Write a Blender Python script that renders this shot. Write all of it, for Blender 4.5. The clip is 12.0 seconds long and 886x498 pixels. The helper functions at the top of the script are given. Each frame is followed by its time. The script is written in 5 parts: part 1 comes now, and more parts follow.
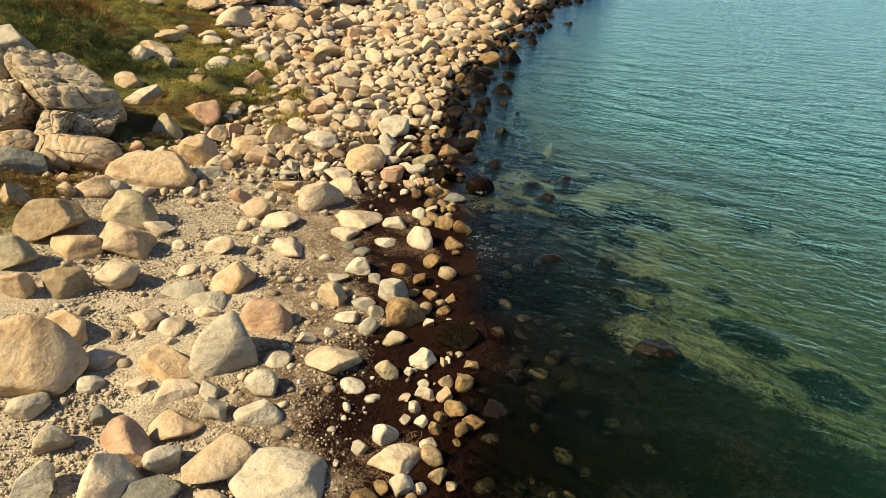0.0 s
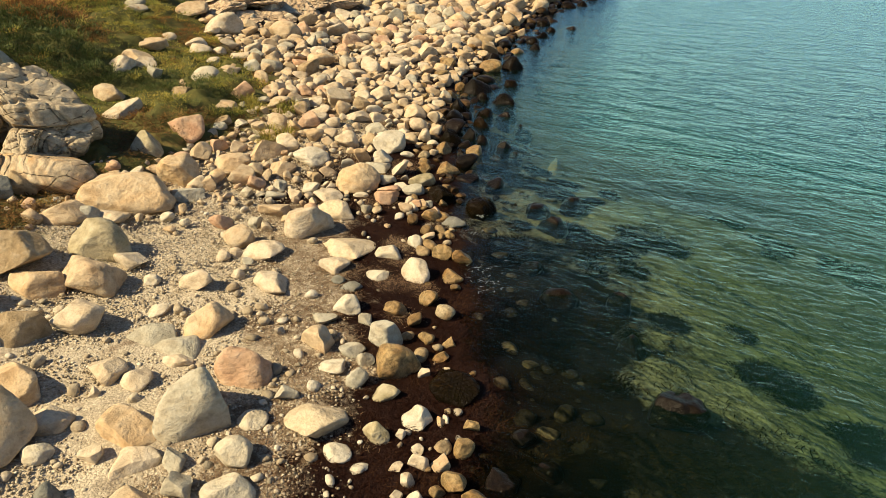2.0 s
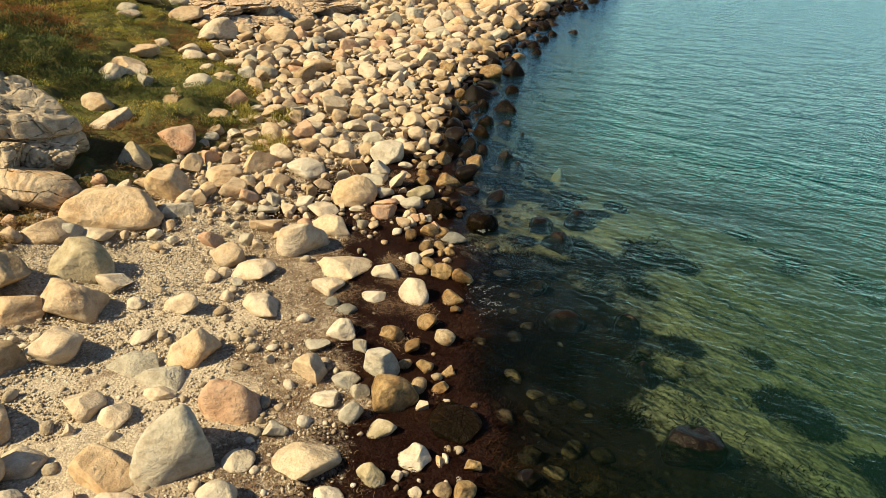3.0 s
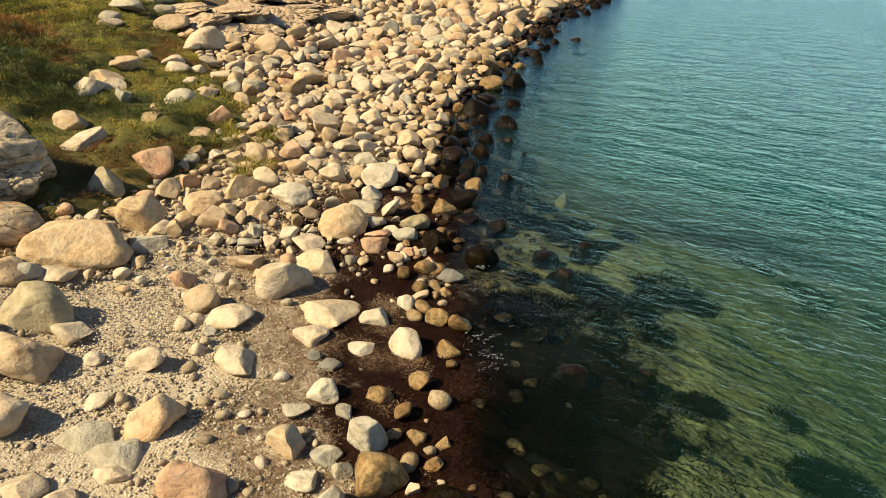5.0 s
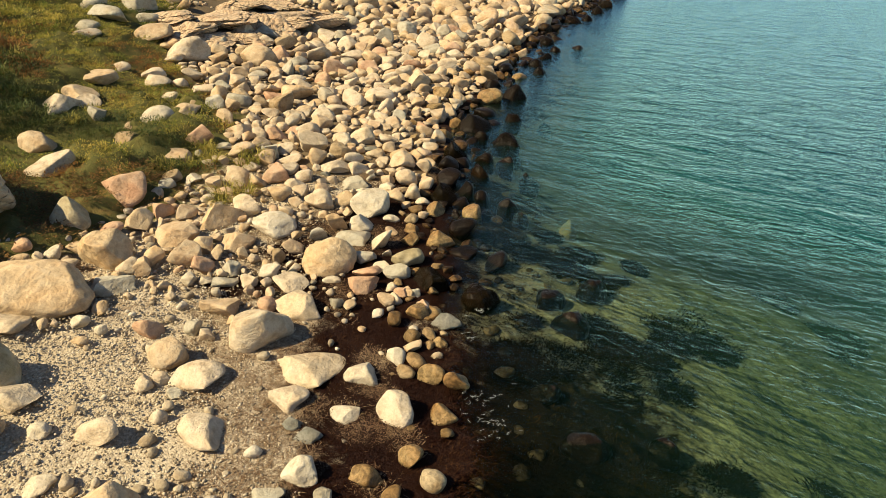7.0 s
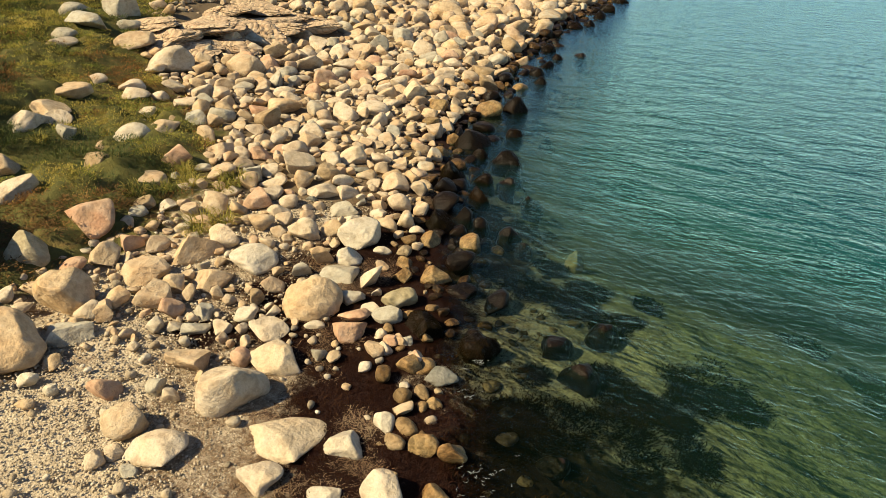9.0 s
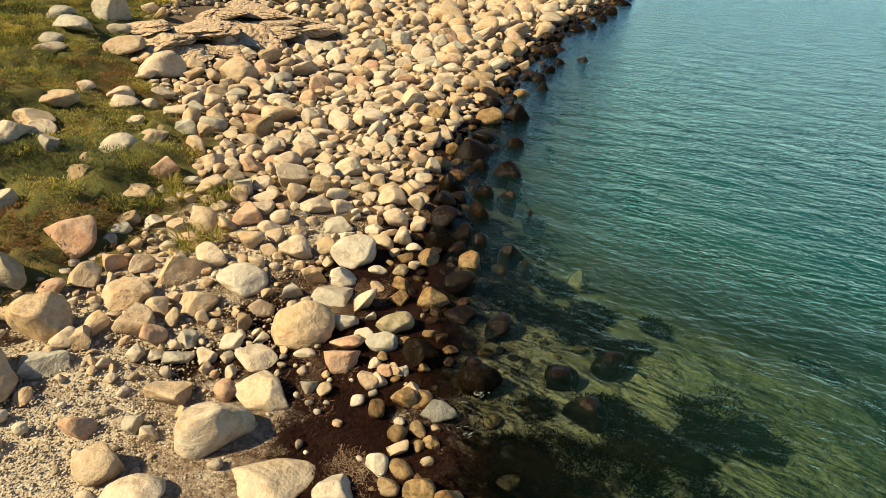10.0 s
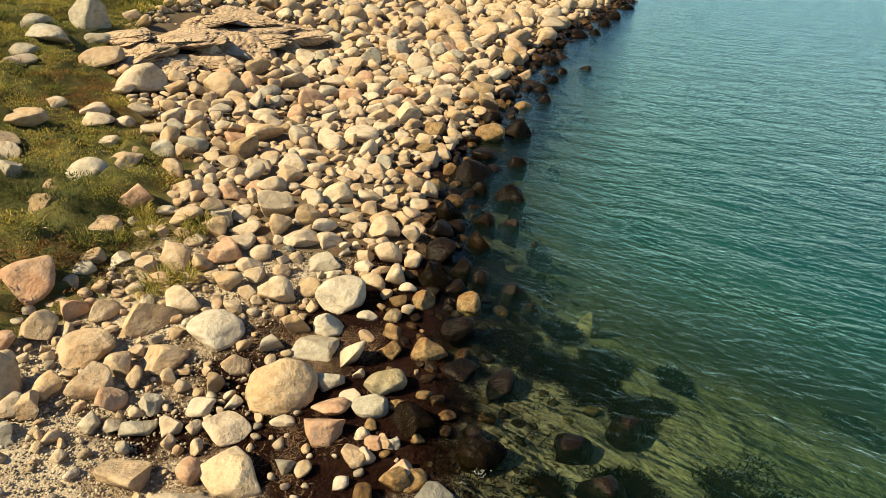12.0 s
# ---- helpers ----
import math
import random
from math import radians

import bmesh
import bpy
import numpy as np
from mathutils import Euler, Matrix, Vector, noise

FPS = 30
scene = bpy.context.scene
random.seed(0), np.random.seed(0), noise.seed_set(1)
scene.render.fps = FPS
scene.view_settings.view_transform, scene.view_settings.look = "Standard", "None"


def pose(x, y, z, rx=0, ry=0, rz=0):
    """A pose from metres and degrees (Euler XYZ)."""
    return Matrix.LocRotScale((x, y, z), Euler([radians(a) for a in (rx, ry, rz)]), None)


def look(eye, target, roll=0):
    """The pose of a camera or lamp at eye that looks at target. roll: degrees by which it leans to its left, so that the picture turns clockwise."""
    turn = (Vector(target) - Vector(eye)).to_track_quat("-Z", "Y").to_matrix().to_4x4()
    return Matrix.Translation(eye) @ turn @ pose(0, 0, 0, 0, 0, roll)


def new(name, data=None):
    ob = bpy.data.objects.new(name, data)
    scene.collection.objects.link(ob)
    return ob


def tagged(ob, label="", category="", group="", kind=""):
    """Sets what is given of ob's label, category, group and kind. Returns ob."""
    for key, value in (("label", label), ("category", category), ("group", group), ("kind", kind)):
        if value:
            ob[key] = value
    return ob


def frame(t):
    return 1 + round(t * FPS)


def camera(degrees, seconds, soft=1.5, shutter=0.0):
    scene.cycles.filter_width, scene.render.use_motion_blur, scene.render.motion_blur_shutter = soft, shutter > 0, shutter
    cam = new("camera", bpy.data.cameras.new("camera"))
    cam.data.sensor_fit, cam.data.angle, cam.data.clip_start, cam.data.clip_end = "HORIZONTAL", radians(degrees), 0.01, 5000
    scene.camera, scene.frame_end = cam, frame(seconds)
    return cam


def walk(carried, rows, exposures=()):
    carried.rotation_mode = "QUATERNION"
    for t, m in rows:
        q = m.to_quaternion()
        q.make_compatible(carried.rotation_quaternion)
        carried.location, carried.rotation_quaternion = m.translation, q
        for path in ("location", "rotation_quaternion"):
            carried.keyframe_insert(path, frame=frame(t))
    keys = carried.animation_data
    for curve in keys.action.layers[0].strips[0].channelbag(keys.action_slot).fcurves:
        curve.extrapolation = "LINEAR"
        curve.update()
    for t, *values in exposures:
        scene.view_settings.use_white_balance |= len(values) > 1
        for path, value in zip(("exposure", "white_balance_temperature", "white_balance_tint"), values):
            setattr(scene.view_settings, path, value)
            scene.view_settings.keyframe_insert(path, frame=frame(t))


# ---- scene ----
cam = camera(65.0, 12.0, soft=0.8)
PATH = [
    (0, (0.485, -1.379, 6.978), (0.409, 0.394, 6.055), 1.2),
    (0.5, (0.484, -1.021, 6.959), (0.407, 0.752, 6.037), 1.1),
    (1, (0.478, -0.652, 6.951), (0.401, 1.121, 6.03), 1.2),
    (1.5, (0.47, -0.322, 6.966), (0.393, 1.451, 6.044), 1.2),
    (2, (0.468, 0.049, 6.974), (0.39, 1.823, 6.052), 1.1),
    (2.5, (0.47, 0.415, 6.968), (0.39, 2.189, 6.049), 0.9),
    (3, (0.452, 0.812, 6.968), (0.372, 2.587, 6.05), 0.9),
    (5, (0.442, 2.345, 7.061), (0.364, 4.121, 6.144), 1.0),
    (5.5, (0.431, 2.734, 7.08), (0.355, 4.51, 6.164), 1.0),
    (6, (0.426, 3.136, 7.076), (0.351, 4.914, 6.162), 1.1),
    (6.5, (0.408, 3.514, 7.106), (0.335, 5.292, 6.192), 1.1),
    (7, (0.408, 3.902, 7.141), (0.337, 5.679, 6.226), 1.1),
    (9, (0.386, 5.477, 7.202), (0.32, 7.254, 6.286), 1.3),
    (9.5, (0.379, 5.882, 7.229), (0.314, 7.658, 6.313), 1.3),
    (10, (0.375, 6.299, 7.248), (0.31, 8.075, 6.331), 1.4),
    (10.5, (0.367, 6.707, 7.263), (0.303, 8.483, 6.346), 1.4),
    (11, (0.354, 7.128, 7.298), (0.291, 8.904, 6.38), 1.5),
    (11.5, (0.344, 7.522, 7.323), (0.282, 9.298, 6.404), 1.5),
    (12, (0.327, 7.928, 7.354), (0.267, 9.703, 6.434), 1.5),
]
walk(cam, [(t, look(eye, target, roll)) for t, eye, target, roll in PATH])

# ---- light ----
SUN_FROM = Vector((-0.68, -0.27, 0.68)).normalized()
world = bpy.data.worlds.new("sky")
scene.world = world
world.use_nodes = True
wn = world.node_tree.nodes
sky = wn.new("ShaderNodeTexSky")
sky.sky_type, sky.sun_disc = "NISHITA", False
sky.sun_elevation = math.asin(SUN_FROM.z)
sky.sun_rotation = math.atan2(SUN_FROM.x, SUN_FROM.y)
sky.altitude, sky.air_density, sky.dust_density, sky.ozone_density = 2000, 1.0, 0.5, 1.0
world.node_tree.links.new(sky.outputs[0], wn["Background"].inputs[0])
wn["Background"].inputs[1].default_value = 0.072
sun_lamp = bpy.data.lights.new("sun", "SUN")
sun_lamp.energy, sun_lamp.angle, sun_lamp.color = 5.0, radians(0.6), (1.0, 0.86, 0.58)
new("sun", sun_lamp).matrix_world = look(SUN_FROM * 60, (0, 0, 0))
scene.view_settings.exposure = 0.81
scene.view_settings.use_white_balance = True
scene.view_settings.white_balance_temperature = 6900


# ---- node helpers ----
def material(name):
    m = bpy.data.materials.new(name)
    m.use_nodes = True
    m.node_tree.nodes.clear()
    out = m.node_tree.nodes.new("ShaderNodeOutputMaterial")
    return m, m.node_tree.nodes, m.node_tree.links, out


def node(nodes, kind, **values):
    """A node with the named inputs set, or linked when the value is a socket."""
    n = nodes.new("ShaderNode" + kind)
    for key, v in values.items():
        sock = n.inputs[key.replace("_", " ")]
        if isinstance(v, bpy.types.NodeSocket):
            n.id_data.links.new(v, sock)
        else:
            sock.default_value = v
    return n


def noise_tex(nodes, vec, scale, detail=4.0, rough=0.55, distort=0.0):
    return node(nodes, "TexNoise", Vector=vec, Scale=scale, Detail=detail, Roughness=rough, Distortion=distort).outputs["Fac"]


def noise_col(nodes, vec, scale):
    return node(nodes, "TexNoise", Vector=vec, Scale=scale, Detail=3.0).outputs["Color"]


def ramp(nodes, fac, stops):
    n = nodes.new("ShaderNodeValToRGB")
    e = n.color_ramp.elements
    while len(e) < len(stops):
        e.new(0.5)
    for el, (pos, col) in zip(e, stops):
        el.position = pos
        el.color = (*col, 1) if len(col) == 3 else (col[0], col[0], col[0], 1)
    n.id_data.links.new(fac, n.inputs["Fac"])
    return n.outputs["Color"]


def blend(nodes, fac, a, b, mode="MIX"):
    n = nodes.new("ShaderNodeMix")
    n.data_type, n.blend_type = "RGBA", mode
    for sock, v in ((n.inputs[0], fac), (n.inputs[6], a), (n.inputs[7], b)):
        if isinstance(v, bpy.types.NodeSocket):
            n.id_data.links.new(v, sock)
        elif isinstance(v, (int, float)):
            sock.default_value = v
        else:
            sock.default_value = (*v, 1)
    return n.outputs[2]


def maths(nodes, op, a, b=0.0, clamp=False):
    n = nodes.new("ShaderNodeMath")
    n.operation, n.use_clamp = op, clamp
    for sock, v in zip(n.inputs, (a, b)):
        if isinstance(v, bpy.types.NodeSocket):
            n.id_data.links.new(v, sock)
        else:
            sock.default_value = v
    return n.outputs[0]


def bump(nodes, height, strength, distance, normal=None):
    n = node(nodes, "Bump", Height=height, Strength=strength, Distance=distance)
    if normal:
        n.id_data.links.new(normal, n.inputs["Normal"])
    return n.outputs["Normal"]


def place(nodes):
    return nodes.new("ShaderNodeNewGeometry").outputs["Position"]


def attribute(nodes, name):
    n = nodes.new("ShaderNodeAttribute")
    n.attribute_name = name
    return n.outputs["Fac"]


# ---- materials ----
def rock_material(name, tone, warm, rough=0.85, island=False, wet=0.0, cracked=False):
    """Weathered granite: tone is the base colour, warm the iron-stained or shadowed second colour."""
    m, n, l, out = material(name)
    pos = place(n)
    if island:
        pick = n.new("ShaderNodeNewGeometry").outputs["Random Per Island"]
    else:
        pick = n.new("ShaderNodeObjectInfo").outputs["Random"]
    sm = n.new("ShaderNodeVectorMath")
    sm.operation = "MULTIPLY_ADD"
    l.new(pick, sm.inputs[0])
    sm.inputs[1].default_value = (37, 53, 71)
    l.new(pos, sm.inputs[2])
    vec = sm.outputs[0]
    big = noise_tex(n, vec, 1.7, 3, 0.6, 0.4)
    lean = node(n, "Mapping", Vector=vec, Rotation=(0.5, 0.3, 0.4), Scale=(1.0, 1.0, 1.4)).outputs[0]
    mid = noise_tex(n, lean, 5.0, 7, 0.6, 0.0)
    grain = noise_tex(n, vec, 75.0, 3, 0.7)
    blotch = noise_tex(n, vec, 24.0, 4, 0.6, 0.0)
    if island:
        base = ramp(n, pick, tone)
    else:
        base = blend(n, pick, tone, tuple(c * k for c, k in zip(tone, (0.88, 0.87, 0.84))))
    col = blend(n, ramp(n, big, ((0.42, (0,)), (0.68, (0.75,)))), base, warm)
    col = blend(n, ramp(n, mid, ((0.25, (0.7,)), (0.52, (0,)))), col, (0.45, 0.40, 0.33), "MULTIPLY") if not wet else col
    col = blend(n, ramp(n, mid, ((0.52, (0,)), (0.75, (0.22,)))), col, (0.62, 0.57, 0.48))if not wet else col
    col = blend(n, 0.30, col, ramp(n, grain, ((0.3, (0.55, 0.53, 0.5)), (0.5, (1, 1, 1)), (0.72, (1.2, 1.18, 1.12)))), "MULTIPLY")
    col = blend(n, 0.40, col, ramp(n, blotch, ((0.25, (0.6, 0.57, 0.52)), (0.55, (1, 1, 1)), (0.75, (1.12, 1.1, 1.06)))), "MULTIPLY")
    if wet:
        algae = noise_tex(n, vec, 9.0, 6, 0.7, 0.8)
        col = blend(n, ramp(n, algae, ((0.40, (0.92 * wet,)), (0.60, (0,)))), col, (0.006, 0.004, 0.002))
    h = maths(n, "ADD", maths(n, "MULTIPLY", mid, 0.75), maths(n, "MULTIPLY", grain, 0.04))
    h = maths(n, "ADD", h, maths(n, "ADD", maths(n, "MULTIPLY", big, 0.5), maths(n, "MULTIPLY", blotch, 0.12)))
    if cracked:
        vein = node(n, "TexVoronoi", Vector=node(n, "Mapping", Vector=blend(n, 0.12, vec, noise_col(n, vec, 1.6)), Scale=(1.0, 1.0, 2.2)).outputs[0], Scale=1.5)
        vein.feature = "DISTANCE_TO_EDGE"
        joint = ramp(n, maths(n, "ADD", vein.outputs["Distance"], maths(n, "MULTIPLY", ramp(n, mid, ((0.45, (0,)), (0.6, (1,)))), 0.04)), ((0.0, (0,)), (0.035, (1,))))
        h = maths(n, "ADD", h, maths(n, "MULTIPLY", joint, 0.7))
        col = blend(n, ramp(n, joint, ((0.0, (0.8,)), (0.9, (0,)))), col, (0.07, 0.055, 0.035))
        band = node(n, "TexWave", Vector=lean, Scale=1.6, Distortion=9.0, Detail=4.0)
        h = maths(n, "ADD", h, maths(n, "MULTIPLY", band.outputs["Fac"], 0.2))
        col = blend(n, ramp(n, band.outputs["Fac"], ((0.0, (0.45,)), (0.25, (0,)))), col, (0.13, 0.11, 0.075))
    b = node(n, "BsdfPrincipled", Base_Color=col, Roughness=rough, Normal=bump(n, h, 0.95, 0.085))
    b.inputs["Specular IOR Level"].default_value = 0.1 if wet else 0.2
    l.new(b.outputs[0], out.inputs[0])
    return m


ROCK = {
    "p": (rock_material("pale_granite", (0.56, 0.47, 0.35), (0.48, 0.36, 0.23)), "pale cream granite boulder, weathered and dry"),
    "t": (rock_material("tan_granite", (0.50, 0.39, 0.26), (0.45, 0.30, 0.17)), "tan granite boulder with worn edges"),
    "y": (rock_material("ochre_granite", (0.54, 0.41, 0.26), (0.50, 0.32, 0.16)), "ochre-yellow granite boulder with iron stains"),
    "r": (rock_material("pink_granite", (0.52, 0.35, 0.23), (0.45, 0.24, 0.14)), "pinkish granite boulder, weathered"),
    "w": (rock_material("white_stone", (0.55, 0.49, 0.38), (0.48, 0.39, 0.27)), "chalk-pale beach stone with smooth faces"),
    "g": (rock_material("grey_granite", (0.42, 0.39, 0.31), (0.35, 0.29, 0.20)), "grey granite boulder, weathered"),
    "k": (rock_material("dark_grey_stone", (0.20, 0.20, 0.17), (0.15, 0.13, 0.10)), "dark grey beach stone"),
    "o": (rock_material("olive_stone", (0.42, 0.36, 0.24), (0.28, 0.23, 0.12)), "grey boulder with a greenish olive film"),
    "n": (rock_material("damp_brown_stone", (0.36, 0.25, 0.12), (0.26, 0.13, 0.045), 0.30, wet=0.6), "damp orange-brown stone at the waterline"),
    "d": (rock_material("wet_dark_rock", (0.008, 0.006, 0.004), (0.022, 0.012, 0.006), 0.28, wet=0.9), "dark wet rock covered in brown algae"),
    "c": (rock_material("cream_granite", (0.57, 0.47, 0.33), (0.53, 0.40, 0.25)), "large cream granite boulder with broad flat faces"),
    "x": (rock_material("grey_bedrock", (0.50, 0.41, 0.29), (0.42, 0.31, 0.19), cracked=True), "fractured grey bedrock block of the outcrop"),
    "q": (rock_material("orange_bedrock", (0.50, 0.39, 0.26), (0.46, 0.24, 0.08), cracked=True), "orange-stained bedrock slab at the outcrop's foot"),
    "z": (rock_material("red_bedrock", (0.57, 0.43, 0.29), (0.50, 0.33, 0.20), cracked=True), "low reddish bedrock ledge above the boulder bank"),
    "b": (rock_material("brown_granite", (0.36, 0.27, 0.16), (0.28, 0.19, 0.10)), "brownish weathered granite boulder"),
}
BANK_TONES = ((0.0, (0.54, 0.43, 0.30)), (0.2, (0.44, 0.33, 0.20)), (0.4, (0.50, 0.41, 0.29)), (0.6, (0.49, 0.34, 0.22)), (0.8, (0.38, 0.34, 0.26)), (1.0, (0.58, 0.49, 0.36)))
bank_rock = rock_material("bank_granite", BANK_TONES, (0.42, 0.27, 0.13), island=True)
tide_rock = rock_material("tide_stone", ((0.0, (0.006, 0.004, 0.003)), (0.4, (0.020, 0.012, 0.006)), (0.7, (0.08, 0.045, 0.018)), (1.0, (0.22, 0.125, 0.05))), (0.012, 0.007, 0.004), 0.35, True, 1.0)
rim_rock = rock_material("rim_stone", ((0.0, (0.10, 0.07, 0.035)), (0.35, (0.26, 0.17, 0.08)), (0.7, (0.36, 0.26, 0.14)), (1.0, (0.44, 0.35, 0.22))), (0.20, 0.11, 0.04), 0.35, True, 0.5)
bed_rock = rock_material("sunken_stone", ((0.0, (0.015, 0.012, 0.007)), (0.5, (0.06, 0.046, 0.026)), (1.0, (0.20, 0.15, 0.09))), (0.03, 0.024, 0.014), 0.8, True, 0.6)
gravel_rock = rock_material("gravel_stone", ((0.0, (0.22, 0.19, 0.14)), (0.35, (0.40, 0.335, 0.24)), (0.7, (0.50, 0.43, 0.32)), (1.0, (0.64, 0.58, 0.47))), (0.30, 0.22, 0.13), island=True)


def ground_material():
    m, n, l, out = material("shore_ground")
    pos = place(n)
    cell = node(n, "TexVoronoi", Vector=pos, Scale=26.0)
    cell2 = node(n, "TexVoronoi", Vector=pos, Scale=55.0)
    fine, mid = noise_tex(n, pos, 30.0, 5, 0.7), noise_tex(n, pos, 2.2, 5, 0.6)
    gravel = blend(n, 0.5, ramp(n, cell.outputs["Color"], ((0.1, (0.40, 0.33, 0.23)), (0.5, (0.62, 0.51, 0.37)), (0.9, (0.76, 0.65, 0.48)))),
                   ramp(n, mid, ((0.3, (0.32, 0.26, 0.18)), (0.7, (0.48, 0.41, 0.30)))))
    # occlusion between the pebbles, put into the colour: cell rims down to 0.72
    gap_shade = ramp(n, cell.outputs["Distance"], ((0.25, (1,)), (0.65, (0.72,))))
    gravel = blend(n, 1.0, gravel, gap_shade, "MULTIPLY")
    edge = maths(n, "MULTIPLY", maths(n, "SUBTRACT", noise_tex(n, pos, 5.0, 6, 0.7), 0.5), 1.1)

    def zone(name, width=0.18):
        v = maths(n, "ADD", attribute(n, name), edge)
        return ramp(n, v, ((0.5 - width, (0,)), (0.5 + width, (1,))))
    weed = blend(n, fine, (0.0025, 0.0010, 0.0006), (0.026, 0.0070, 0.003))
    weed = blend(n, zone("bed"), weed, blend(n, fine, (0.0016, 0.0010, 0.0007), (0.012, 0.006, 0.003)))
    soil = ramp(n, mid, ((0.3, (0.050, 0.055, 0.016)), (0.55, (0.10, 0.092, 0.026)), (0.75, (0.16, 0.105, 0.036))))
    bed = ramp(n, noise_tex(n, pos, 1.3, 5, 0.6, 0.5), ((0.3, (0.18, 0.160, 0.118)), (0.7, (0.34, 0.305, 0.225))))
    bed = blend(n, ramp(n, noise_tex(n, pos, 4.5, 7, 0.72, 0.6), ((0.52, (0,)), (0.68, (0.8,)))), bed, (0.04, 0.032, 0.016))
    bed = blend(n, 0.6, bed, ramp(n, cell.outputs["Color"], ((0.1, (0.5, 0.48, 0.45)), (0.6, (1, 1, 1)), (0.9, (1.3, 1.28, 1.2)))), "MULTIPLY")
    mottle = ramp(n, noise_tex(n, pos, 2.4, 7, 0.7, 0.9), ((0.46, (0,)), (0.60, (0.62,))))
    bed = blend(n, maths(n, "MULTIPLY", mottle, attribute(n, "near")), bed, blend(n, fine, (0.010, 0.008, 0.004), (0.05, 0.034, 0.016)))
    bed = blend(n, maths(n, "MULTIPLY", zone("bank"), 0.40), bed, (0.020, 0.024, 0.016))
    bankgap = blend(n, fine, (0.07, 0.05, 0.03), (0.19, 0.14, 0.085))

    debris = ramp(n, noise_tex(n, pos, 0.9, 6, 0.7, 0.6), ((0.56, (0,)), (0.68, (0.75,))))
    gravel = blend(n, debris, gravel, (0.15, 0.095, 0.055))
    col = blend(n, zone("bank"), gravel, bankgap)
    col = blend(n, zone("veg"), col, soil)
    col = blend(n, zone("bed"), col, bed)
    dry = blend(n, ramp(n, fine, ((0.35, (0,)), (0.65, (1,)))), (0.040, 0.021, 0.011), (0.19, 0.125, 0.07))
    dry = blend(n, ramp(n, noise_tex(n, pos, 1.5, 5, 0.65, 0.5), ((0.50, (0,)), (0.60, (0.9,)))), dry, blend(n, fine, (0.010, 0.004, 0.002), (0.065, 0.020, 0.009)))
    col = blend(n, maths(n, "MULTIPLY", zone("wrack", 0.35), ramp(n, noise_tex(n, pos, 3.2, 6, 0.7, 0.6), ((0.42, (0.06,)), (0.58, (0.90,))))), col, dry)
    rubble = maths(n, "MULTIPLY", attribute(n, "rubble"), ramp(n, noise_tex(n, pos, 5.0, 7, 0.75, 0.8), ((0.48, (0,)), (0.60, (1,)))))
    weed = blend(n, maths(n, "MULTIPLY", rubble, zone("bed")), weed, blend(n, fine, (0.012, 0.008, 0.004), (0.13, 0.095, 0.046)))
    col = blend(n, zone("weed"), col, weed)
    h = maths(n, "ADD", maths(n, "MULTIPLY", cell.outputs["Distance"], -0.9), maths(n, "MULTIPLY", cell2.outputs["Distance"], -0.4))
    h = maths(n, "ADD", h, fine)
    h = maths(n, "MULTIPLY", h, maths(n, "SUBTRACT", 1.0, maths(n, "MULTIPLY", zone("bed"), 0.85)))
    b = node(n, "BsdfPrincipled", Base_Color=col, Roughness=0.9, Normal=bump(n, h, 0.6, 0.025))
    b.inputs["Specular IOR Level"].default_value = 0.2
    l.new(b.outputs[0], out.inputs[0])
    return m


